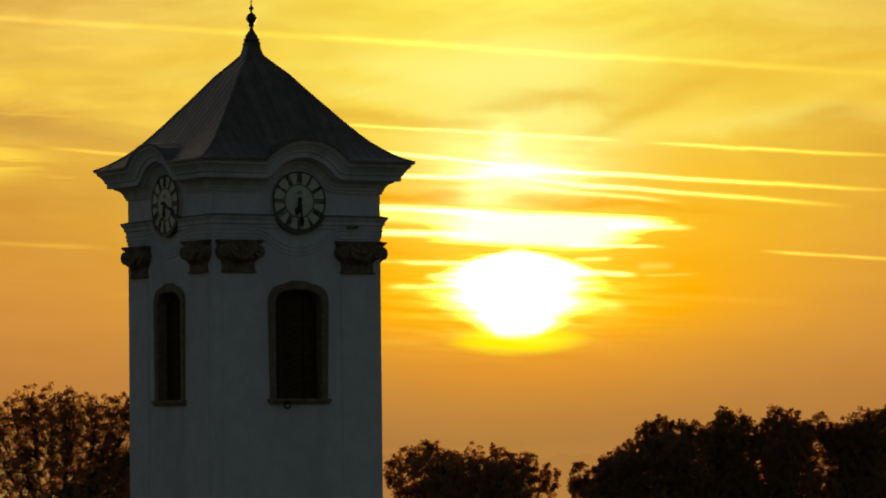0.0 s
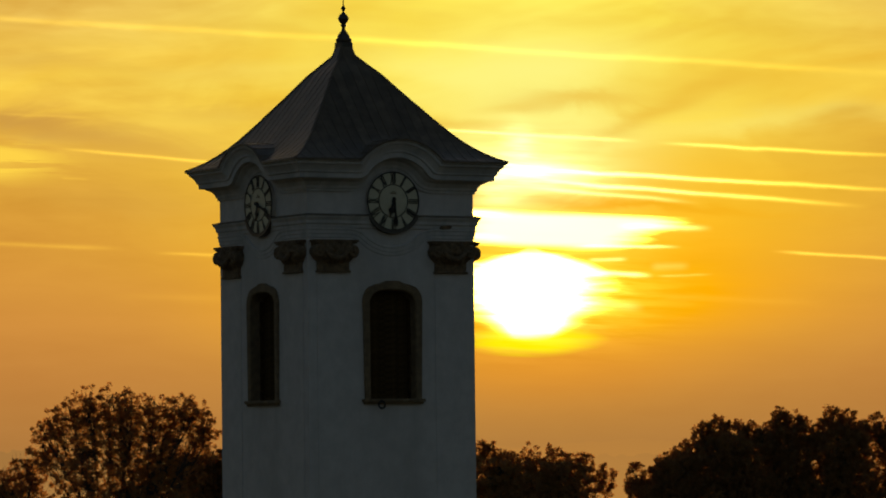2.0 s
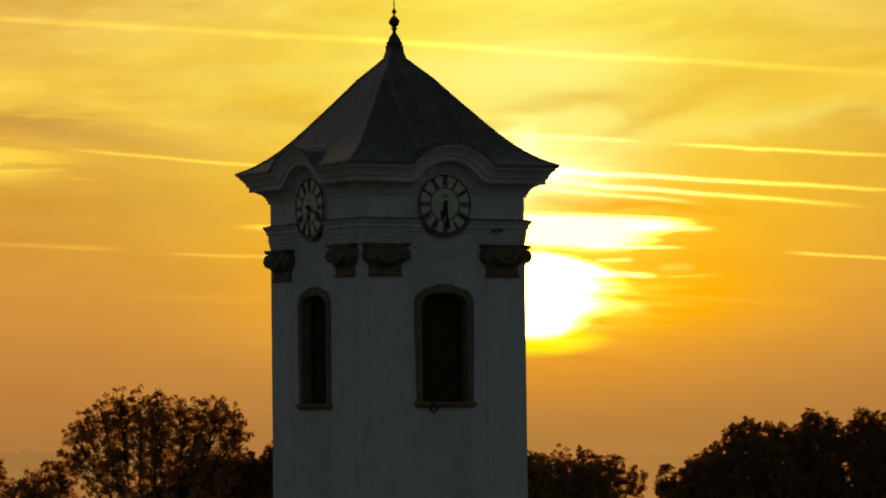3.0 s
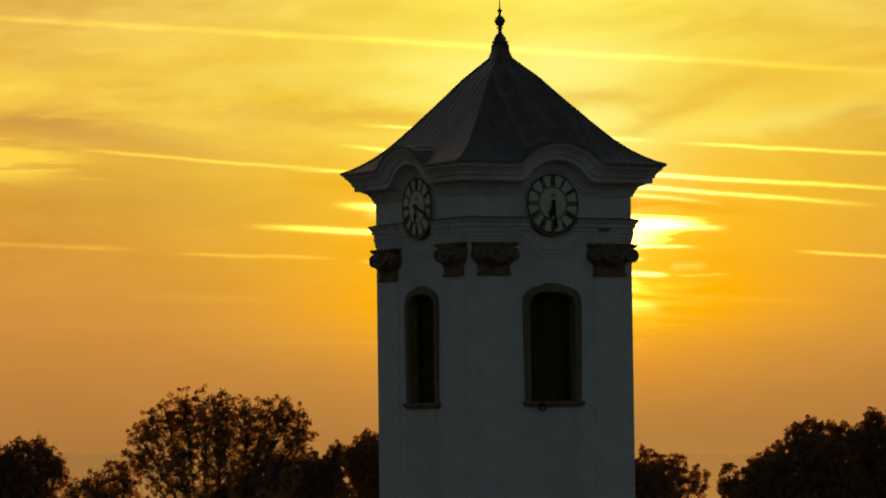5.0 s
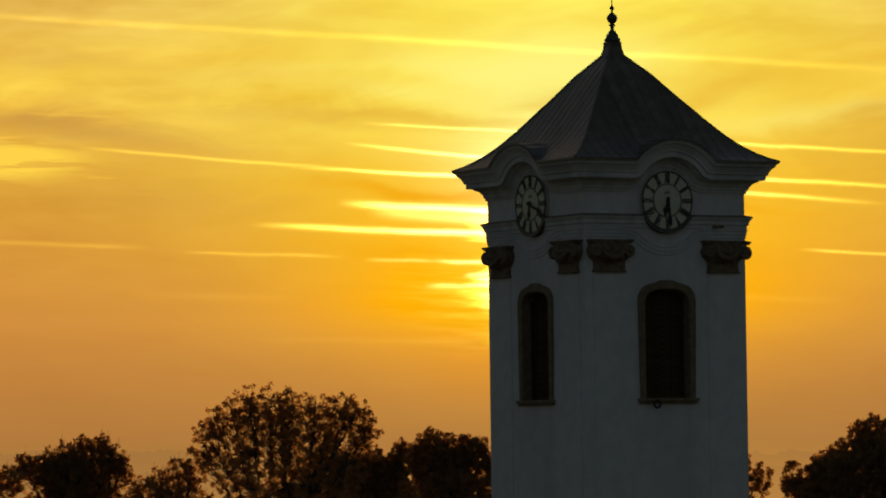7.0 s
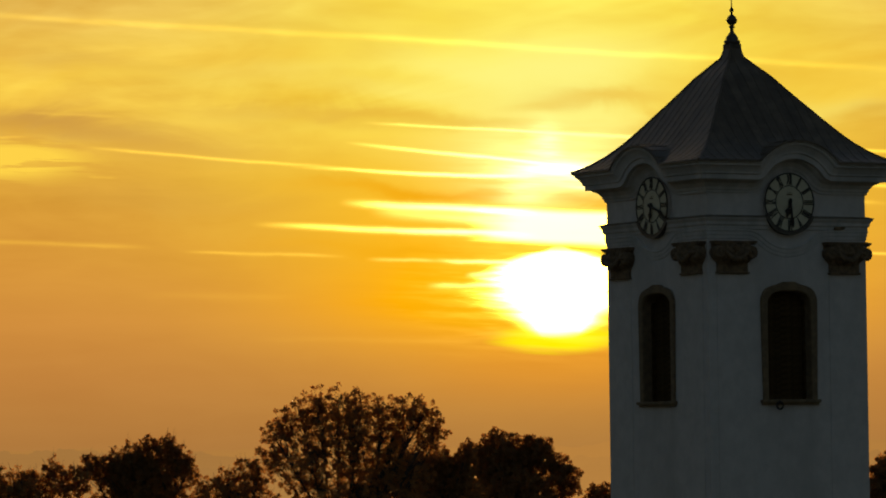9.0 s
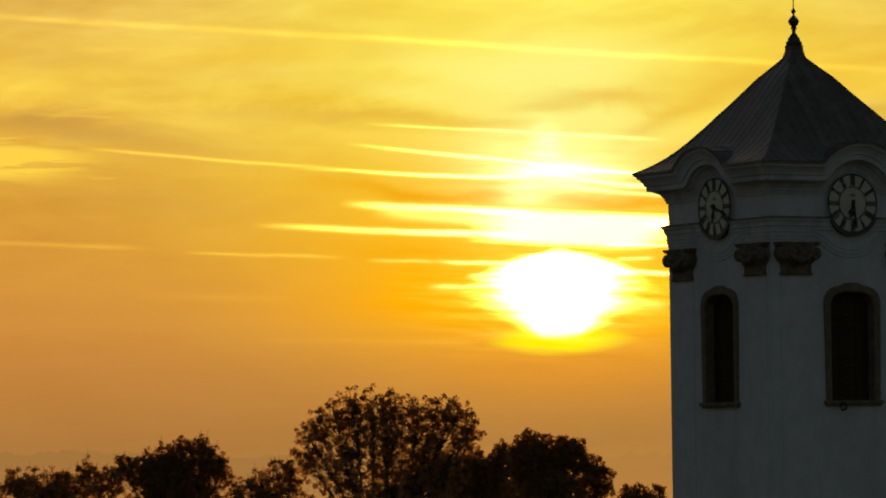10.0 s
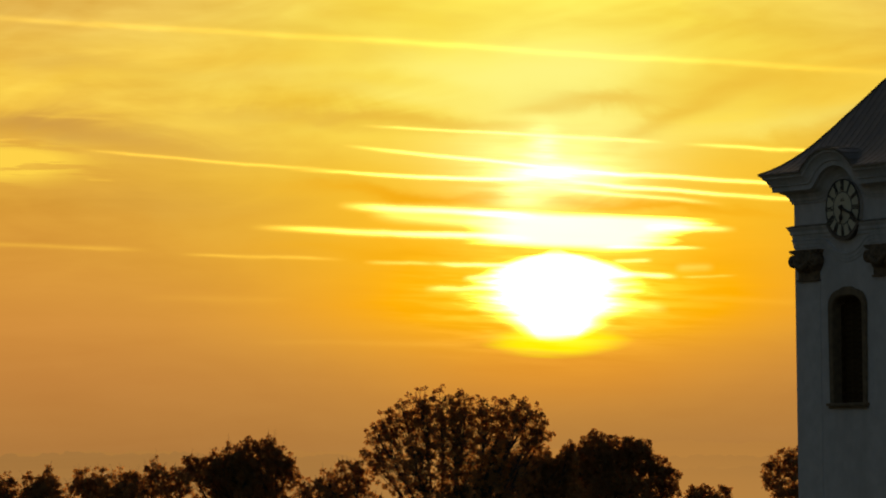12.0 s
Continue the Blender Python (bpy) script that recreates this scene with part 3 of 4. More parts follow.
def capital_parts(parent, x, m):
    """A carved stone pilaster capital: neck, swelling bell with leaf lumps, two scrolls and an abacus."""
    cap = new("capital")
    cap.parent = parent
    cap.matrix_basis = m
    y = -HALF
    zt = Z + 6.66
    bm = bmesh.new()
    box(bm, x - 0.56, x + 0.56, y - 0.09, y + 0.02, zt - 1.0, zt - 0.70, 0.015)
    box(bm, x - 0.60, x + 0.60, y - 0.13, y + 0.02, zt - 1.02, zt - 0.955, 0.02)
    part("neck", bm, M_CARVED, cap)
    bm = bmesh.new()
    rows = []
    for i in range(19):
        q = i / 18
        u1 = min(1.0, q / 0.45)
        swell = u1 * u1 * (3 - 2 * u1)
        w = 0.555 + 0.215 * swell - 0.06 * max(0.0, q - 0.6) / 0.4
        d = 0.08 + 0.26 * math.sin(min(1.0, q * 1.25) * math.pi * 0.66)
        row = []
        for j in range(33):
            u = -1 + 2 * j / 32
            lump = 0.045 * math.sin(u * 14.0 + i * 0.25) * math.sin(q * 8.0) + 0.07 * noise.noise((x + u * 6, q * 6, 1.0))
            edge = max(0.0, 1 - abs(u) ** 7)
            row.append((x + u * (w + 0.4 * lump), y - max(0.0, (d + lump)) * edge, zt - 0.76 + q * 0.70))
        rows.append(row)
    grid_faces(bm, rows)
    bmesh.ops.recalc_face_normals(bm, faces=bm.faces)
    part("bell", bm, M_CARVED, cap, smooth_shade=True)
    for sx in (-1, 1):
        bm = bmesh.new()
        lathe(bm, [(0.02, -0.22), (0.07, -0.225), (0.10, -0.20), (0.115, -0.225), (0.17, -0.225), (0.205, -0.18), (0.215, -0.10), (0.20, 0.0), (0.20, 0.14)], 18, (x + sx * 0.605, y - 0.10, zt - 0.36), "y")
        lathe(bm, [(0.01, -0.27), (0.04, -0.265), (0.06, -0.20)], 10, (x + sx * 0.605, y - 0.10, zt - 0.36), "y")
        part("scroll", bm, M_CARVED, cap, smooth_shade=True)
    # a hanging garland of leaf bunches between the scrolls
    bm = bmesh.new()
    rows = []
    for i in range(37):
        u = -1 + 2 * i / 36
        r = (0.07 + 0.035 * (1 - u * u)) * (0.72 + 0.28 * abs(math.sin(u * 14))) * (1 if 0 < i < 36 else 0.2)
        c = Vector((x + u * 0.42, y - 0.33 - 0.03 * (1 - u * u), zt - 0.32 - 0.26 * (1 - u * u)))
        t = Vector((0.42, 0, 0.52 * u)).normalized()
        rows.append([c + (Vector((0, -1, 0)) * math.cos(q) + Vector((-t.z, 0, t.x)) * math.sin(q)) * r for q in (2 * math.pi * j / 8 for j in range(8))])
    grid_faces(bm, rows, closed=True)
    bmesh.ops.recalc_face_normals(bm, faces=bm.faces)
    part("garland", bm, M_CARVED, cap, smooth_shade=True)
    bm = bmesh.new()
    for i in range(5):
        leafy = radians(-50 + 25 * i)
        rows = [[(x + math.sin(leafy) * r + math.cos(leafy) * w * q, y - 0.34 - 0.05 * math.sin(r * 8) * (1 - q * q), zt - 0.30 + math.cos(leafy) * r - math.sin(leafy) * w * q) for q in (-1, 0, 1)]
                for r, w in ((0.0, 0.02), (0.08, 0.05), (0.15, 0.045), (0.20, 0.01))]
        grid_faces(bm, rows)
    part("shell", bm, M_CARVED, cap, smooth_shade=True)
    bm = bmesh.new()
    box(bm, x - 0.80, x + 0.80, y - 0.29, y + 0.02, zt - 0.07, zt, 0.015)
    box(bm, x - 0.76, x + 0.76, y - 0.26, y + 0.02, zt - 0.12, zt - 0.07, 0.02)
    part("abacus", bm, M_CARVED, cap)
    return cap


PROFILE = [(0.17, 13.12), (0.20, 12.90), (0.26, 12.70), (0.57, 12.37), (0.88, 12.05), (1.20, 11.64), (1.53, 11.23), (1.80, 10.91), (2.05, 10.60),
           (2.30, 10.31), (2.52, 10.06), (2.75, 9.83), (2.99, 9.62), (3.25, 9.43), (3.52, 9.27), (3.80, 9.15)]


def roof_z(d):
    for (a, za), (b, zb) in zip(PROFILE, PROFILE[1:]):
        if d <= b:
            return za + (zb - za) * max(0.0, d - a) / (b - a)
    return PROFILE[-1][1]


def roof_point(x, d):
    """On the roof face towards -y: the swept pyramid, lifted where it runs over the arched cornice."""
    z = roof_z(d)
    r = 1.93
    if abs(x) < r:
        hood = 7.89 + math.sqrt(r * r - x * x)
        k = 0.06
        t = max(-1.0, min(1.0, (hood - z) / k / 2))
        z = max(z, hood) + k * 0.25 * (1 - abs(t)) ** 2
    return Vector((x, -d, Z + z))


def roof_panel(x0, x1):
    bm = bmesh.new()
    rows = []
    for i in range(6):
        u = i / 5
        x = x0 + (x1 - x0) * u
        d0 = max(abs(x), 0.17)
        n = 26
        # each sheet sags a little between its seams and buckles along its run
        sag = 0.016 * (4 * u * (1 - u))
        rows.append([roof_point(x, d0 + (3.80 - d0) * (j / n)) - Vector((0, 0, sag * (0.7 + 0.6 * noise.noise((x0 * 3.1, j * 0.35, 2.0))) * (j / n) ** 2))
                     for j in range(n + 1)])
    grid_faces(bm, rows)
    # drip edge
    rim = [r[-1] for r in rows]
    grid_faces(bm, [rim, [p + Vector((0, 0.01, -0.06)) for p in rim]])
    bmesh.ops.remove_doubles(bm, verts=bm.verts, dist=1e-4)
    bmesh.ops.recalc_face_normals(bm, faces=bm.faces)
    if bm.faces and sum(f.normal.z for f in bm.faces) < 0:
        bmesh.ops.reverse_faces(bm, faces=bm.faces)
    return bm


def rib(points, wide, high):
    """A folded seam standing on the sheet along a run of points."""
    bm = bmesh.new()
    rows = []
    for k, p in enumerate(points):
        a, b = points[max(0, k - 1)], points[min(len(points) - 1, k + 1)]
        t = (b - a).normalized()
        side = t.cross(Vector((0, 0, 1))).normalized()
        up = side.cross(t)
        rows.append([p - side * wide - up * 0.01, p - side * wide + up * high, p + side * wide + up * high, p + side * wide - up * 0.01])
    vr = grid_faces(bm, rows)
    bmesh.ops.recalc_face_normals(bm, faces=bm.faces)
    return bm


def build_tower():
    tower = tagged(new("church_tower"), "white plastered baroque church tower with a dark swept metal roof", "church tower")
    tower.matrix_basis = pose(0, 0, 0, 0, 0, TURN)
    first = {}

    def four(name, bm, mat, parent=tower, label="", smooth_shade=False):
        ob = part(name, bm, mat, parent, label, smooth_shade)
        obs = [ob] + [again(ob, R4[k], parent) for k in (1, 2, 3)]
        if label:
            for o in obs:
                o["label"] = label
        return obs

    four("wall", wall_mesh(), M_PLASTER)
    four("window_frame", frame_mesh(), M_STONE, label="tan stone window surround with a flat basket arch")
    four("window_sill", sill_mesh(), M_STONE, label="tan stone sill")
    bm = bmesh.new()
    sweep(bm, EAVE, cornice_path(Z + 8.56, 1.35), HALF)
    four("cornice", bm, M_MOULD, label="moulded plaster eaves cornice arching over the clock")
    for xa, xb in ((-HALF, -0.55), (0.55, HALF)):
        bm = bmesh.new()
        sweep(bm, BELT, [(xa, Z + 7.04), (xb, Z + 7.04)], HALF)
        four("belt_course", bm, M_MOULD)
        bm = bmesh.new()
        sweep(bm, FLASHING, [(xa, Z + 7.04), (xb, Z + 7.04)], HALF)
        four("flashing", bm, M_COVER, label="dull grey-brown sheet-metal cover on the belt course")
    bm = bmesh.new()
    low = [(x, z) for x, z in cornice_path(Z + 6.74, 1.70, above=False)]
    sweep(bm, ARCHITRAVE, low, HALF)
    four("architrave", bm, M_MOULD, label="plaster architrave dipping under the clock")
    # a dark band round the lower rim of the clock
    bm = bmesh.new()
    annulus(bm, 0.925, 1.025, -0.186, 0.05, radians(180 - 64), radians(180 + 64), 40)
    bmesh.ops.translate(bm, verts=bm.verts, vec=(0, -HALF, CLOCK_Z))
    four("clock_collar", bm, M_LEAD, label="dark curved collar under the clock")
    for sx in (-1, 1):
        bm = bmesh.new()
        box(bm, sx * 2.10 - 0.56, sx * 2.10 + 0.56, -HALF - 0.020, -HALF + 0.02, 0.0, Z + 5.66, 0.006)
        four("pilaster", bm, M_PLASTER)
        for k in range(4):
            capital_parts(tower, sx * 2.10, R4[k])
    # louvres in the openings
    for k in range(4):
        lou = new("louvre")
        lou.parent, lou.matrix_basis = tower, R4[k]
        lou["label"] = "dark wooden louvre boards"
        bm = bmesh.new()
        box(bm, -0.81, 0.81, -HALF + 0.50, -HALF + 0.54, Z + 1.70, Z + 5.12)
        part("backing", bm, M_WOOD, lou)
        for sx in (-1, 1):
            bm = bmesh.new()
            box(bm, sx * 0.785 - 0.03, sx * 0.785 + 0.03, -HALF + 0.27, -HALF + 0.50, Z + 1.70, Z + 5.12)
            part("stile", bm, M_WOOD, lou)
        for i in range(19):
            m = pose(0, -HALF + 0.41, Z + 1.80 + i * 0.178, 78)
            if "slat" in first:
                again(first["slat"], m, lou)
            else:
                bm = bmesh.new()
                box(bm, -0.76, 0.76, -0.10, 0.10, -0.012, 0.012)
                first["slat"] = part("slat", bm, M_WOOD, lou, m=m)
    # roof
    for k in range(4):
        roof = new("roof_face")
        roof.parent, roof.matrix_basis = tower, R4[k]
        roof["label"] = "dark weathered standing-seam metal roof side"
        edges = [-3.80 + 7.60 * i / 21 for i in range(22)]
        for i, (a, b) in enumerate(zip(edges, edges[1:])):
            key = ("panel", i)
            if key not in first:
                first[key] = part("panel", roof_panel(a, b), M_ROOF, roof, smooth_shade=True)
            else:
                again(first[key], Matrix(), roof)
        for i, a in enumerate(edges[1:-1]):
            key = ("seam", i)
            if key not in first:
                d0 = max(abs(a), 0.25)
                first[key] = part("seam", rib([roof_point(a, d0 + (3.79 - d0) * j / 30) for j in range(31)], 0.010, 0.010), M_ROOF, roof)
            else:
                again(first[key], Matrix(), roof)
        if "valley" not in first:
            run = []
            for i in range(41):
                x = -1.44 + 2.88 * i / 40
                hood = 7.89 + math.sqrt(1.93 ** 2 - x * x)
                d = next((a + (b - a) * (za - hood) / (za - zb) for (a, za), (b, zb) in zip(PROFILE, PROFILE[1:]) if zb <= hood <= za), 3.78)
                run.append(Vector((x, -d, Z + hood + 0.012)))
            first["valley"] = part("hood_flashing", rib(run, 0.022, 0.014), M_COVER, roof, "folded sheet strip where the hood meets the roof")
        else:
            again(first["valley"], Matrix(), roof)
        key = "hip"
        if key not in first:
            first[key] = part("hip", rib([Vector((-d, -d, Z + roof_z(d))) for d, _ in PROFILE], 0.03, 0.025), M_ROOF, roof)
        else:
            again(first[key], Matrix(), roof)
    # finial
    fin = new("finial")
    fin.parent = tower
    fin["label"] = "dark metal spire finial with a ball"
    bm = bmesh.new()
    box(bm, -0.215, 0.215, -0.215, 0.215, Z + 12.97, Z + 13.13, 0.02)
    part("base", bm, M_LEAD, fin)
    bm = bmesh.new()
    lathe(bm, [(0.24, 13.12), (0.25, 13.17), (0.26, 13.21), (0.25, 13.24), (0.19, 13.27), (0.20, 13.31), (0.19, 13.34), (0.17, 13.38), (0.125, 13.42), (0.13, 13.45),
               (0.08, 13.49), (0.06, 13.53), (0.058, 13.63), (0.10, 13.66), (0.10, 13.69), (0.06, 13.72)], 20, (0, 0, Z))
    part("pedestal", bm, M_LEAD, fin, smooth_shade=True)
    bm = bmesh.new()
    lathe(bm, [(0.03, 13.70), (0.09, 13.745), (0.14, 13.80), (0.165, 13.865), (0.18, 13.885), (0.18, 13.90), (0.165, 13.92), (0.14, 13.98), (0.09, 14.04), (0.035, 14.08)], 20, (0, 0, Z))
    part("ball", bm, M_LEAD, fin, smooth_shade=True)
    bm = bmesh.new()
    lathe(bm, [(0.04, 14.05), (0.03, 14.14), (0.055, 14.17), (0.08, 14.215), (0.055, 14.26), (0.025, 14.30), (0.018, 14.36), (0.014, 15.2)], 12, (0, 0, Z))
    part("spike", bm, M_IRON, fin, smooth_shade=True)
    return tower


def text_mesh(body, size):
    cu = bpy.data.curves.new("numeral", "FONT")
    cu.body, cu.size, cu.align_x, cu.align_y, cu.extrude = body, size, "CENTER", "CENTER", 0.008
    cu.offset = 0.016
    tmp = new("numeral_curve", cu)
    me = bpy.data.meshes.new_from_object(tmp.evaluated_get(bpy.context.evaluated_depsgraph_get()))
    bpy.data.objects.remove(tmp)
    bpy.data.curves.remove(cu)
    return me


def annulus(bm, r0, r1, y0, y1, a0=0.0, a1=2 * math.pi, steps=64):
    full = abs(a1 - a0 - 2 * math.pi) < 1e-6
    rows = []
    for i in range(steps + (0 if full else 1)):
        a = a0 + (a1 - a0) * i / steps
        c, s = math.sin(a), math.cos(a)
        rows.append([(r0 * c, y1, r0 * s), (r0 * c, y0, r0 * s), (r1 * c, y0, r1 * s), (r1 * c, y1, r1 * s)])
    if full:
        rows.append(rows[0])
    grid_faces(bm, rows)
    bmesh.ops.remove_doubles(bm, verts=bm.verts, dist=1e-5)
    bmesh.ops.recalc_face_normals(bm, faces=bm.faces)


def hand_mesh(length, tail, wide, bulb, at):
    """A clock hand pointing up: a flat tapering bar with a spade-shaped swelling at the fraction `at` of its length."""
    bm = bmesh.new()
    prof = [(-tail, wide * 1.1), (-tail * 0.6, wide * 1.3), (0, wide), (length * (at - 0.22), wide * 0.8), (length * (at - 0.12), wide * 0.7 + bulb * 0.6), (length * (at - 0.03), wide * 0.7 + bulb),
            (length * (at + 0.06), wide * 0.6 + bulb * 0.85), (length * (at + 0.14), wide * 0.6 + bulb * 0.3), (length, 0.012)]
    rows = []
    for z, w in prof:
        rows.append([(-w, 0, z), (-w * 0.5, -0.018, z), (w * 0.5, -0.018, z), (w, 0, z), (w * 0.5, 0.012, z), (-w * 0.5, 0.012, z)])
    vr = grid_faces(bm, rows, closed=True)
    bm.faces.new(vr[0]), bm.faces.new(vr[-1])
    bmesh.ops.recalc_face_normals(bm, faces=bm.faces)
    return bm


NUMERALS = ["XII", "I", "II", "III", "IIII", "V", "VI", "VII", "VIII", "IX", "X", "XI"]


def build_clock(k, hour_deg, minute_deg, reach, label):
    """A round clock on one face of the tower: white hour plates on a dark ring, white centre, black hands."""
    clock = tagged(new("tower_clock"), label, "clock", "tower clocks")
    clock.matrix_basis = pose(0, 0, 0, 0, 0, TURN) @ R4[k] @ pose(0, -HALF - 0.14, CLOCK_Z)
    bm = bmesh.new()
    lathe(bm, [(0.90, 0.14), (0.91, 0.02), (0.88, 0.0)], 64, (0, 0, 0), "y")
    part("drum", bm, M_MOULD, clock, "plaster drum behind the dial")
    bm = bmesh.new()
    annulus(bm, 0.50, 0.90, -0.006, 0.0)
    part("numeral_ring", bm, M_BLACK, clock)
    bm = bmesh.new()
    annulus(bm, 0.90, 0.93, -0.035, 0.005)
    part("rim", bm, M_BLACK, clock)
    bm = bmesh.new()
    lathe(bm, [(0.50, 0.01), (0.50, -0.016), (0.49, -0.02)], 48, (0, 0, 0), "y")
    part("centre_disc", bm, M_DIAL, clock, "ivory centre of the dial")
    bm = bmesh.new()
    box(bm, -0.11, 0.11, -0.026, -0.018, 0.22, 0.26)
    box(bm, -0.07, 0.07, -0.026, -0.018, 0.28, 0.305)
    part("inscription", bm, M_STONE, clock, "faded marks on the dial")
    bm = bmesh.new()
    annulus(bm, 0.505, 0.527, -0.028, 0.0)
    part("inner_ring", bm, M_BLACK, clock)
    bm = bmesh.new()
    annulus(bm, 0.535, 0.885, -0.016, -0.004, radians(-14.1), radians(14.1), 6)
    plate = part("plate", bm, M_DIAL, clock, m=pose(0, 0, 0, 0, 15))
    for i in range(1, 12):
        again(plate, pose(0, 0, 0, 0, 30 * i + 15), clock)
    for i, word in enumerate(NUMERALS):
        me = text_mesh(word, 0.455)
        me.materials.append(M_BLACK)
        ob = new("numeral", me)
        ob.parent = clock
        xs = [v.co.x for v in me.vertices]
        squeeze = (0.035 * (1 + len(word)) + (0.05 if set(word) - {"I"} else 0.0)) / (max(xs) - min(xs))
        ob.matrix_basis = pose(0, 0, 0, 0, 30 * i) @ pose(0, -0.03, 0.705) @ pose(0, 0, 0, 90) @ Matrix.Diagonal((squeeze, 1.0, 1.0, 1.0))
    part("hour_hand", hand_mesh(0.50, 0.10, 0.055, 0.075, 0.62), M_IRON, clock, m=pose(0, -0.06, 0, 0, hour_deg))
    part("minute_hand", hand_mesh(reach, 0.12, 0.046, 0.034, 0.80), M_IRON, clock, m=pose(0, -0.09, 0, 0, minute_deg))
    bm = bmesh.new()
    lathe(bm, [(0.05, 0.0), (0.05, -0.10), (0.03, -0.115)], 16, (0, 0, 0), "y")
    part("hub", bm, M_IRON, clock)
    return clock


def build_ring():
    """Iron ring hanging below the window sill."""
    ring = tagged(new("iron_ring"), "black iron ring hanging from the tower's window sill", "ring")
    ring.matrix_basis = pose(0, 0, 0, 0, 0, TURN) @ pose(-0.50, -HALF - 0.19, Z + 1.53)
    bm = bmesh.new()
    rows = []
    for i in range(29):
        a = 2 * math.pi * i / 28
        rows.append([((0.112 + 0.029 * math.cos(b)) * math.cos(a), 0.029 * math.sin(b), (0.112 + 0.029 * math.cos(b)) * math.sin(a)) for b in (2 * math.pi * j / 8 for j in range(8))])
    grid_faces(bm, rows, closed=True)
    bmesh.ops.remove_doubles(bm, verts=bm.verts, dist=1e-5)
    bmesh.ops.recalc_face_normals(bm, faces=bm.faces)
    part("loop", bm, M_IRON, ring, smooth_shade=True)
    bm = bmesh.new()
    box(bm, -0.02, 0.02, -0.02, 0.06, 0.10, 0.16, 0.005)
    part("bracket", bm, M_IRON, ring)


def build_gap(tower):
    """A broken patch in the belt moulding."""
    bm = bmesh.new()
    for i, (dx, dz, w, h) in enumerate(((0, 0, 0.17, 0.045), (-0.12, -0.02, 0.08, 0.03), (0.12, 0.02, 0.09, 0.04))):
        box(bm, 1.92 + dx - w, 1.92 + dx + w, -HALF - 0.125, -HALF - 0.02, Z + 7.10 + dz - h, Z + 7.10 + dz + h, 0.02)
    part("broken_plaster", bm, M_CARVED, tower, "dark patch of broken plaster")


build_gap(build_tower())
build_clock(0, 195, 174, 0.80, "round ivory clock with black numerals showing half past six")
build_clock(3, 190, 110, 0.80, "round ivory clock with black numerals showing twenty past six")
build_ring()


# ---- trees ----
def tube(vs, fs, pts, radii, sides=6):
    base = len(vs)
    for k, p in enumerate(pts):
        a, b = pts[max(0, k - 1)], pts[min(len(pts) - 1, k + 1)]
        t = (b - a).normalized()
        u = t.orthogonal().normalized()
        w = t.cross(u)
        for j in range(sides):
            ang = 2 * math.pi * j / sides
            vs.append(p + (u * math.cos(ang) + w * math.sin(ang)) * radii[k])
    for k in range(len(pts) - 1):
        for j in range(sides):
            a = base + k * sides + j
            b = base + k * sides + (j + 1) % sides
            fs.append((a, b, b + sides, a + sides))


def mesh_part(name, vs, fs, mat, parent):
    me = bpy.data.meshes.new(name)
    me.from_pydata([tuple(v) for v in vs], [], fs)
    me.materials.append(mat)
    ob = new(name, me)
    ob.parent = parent
    return ob


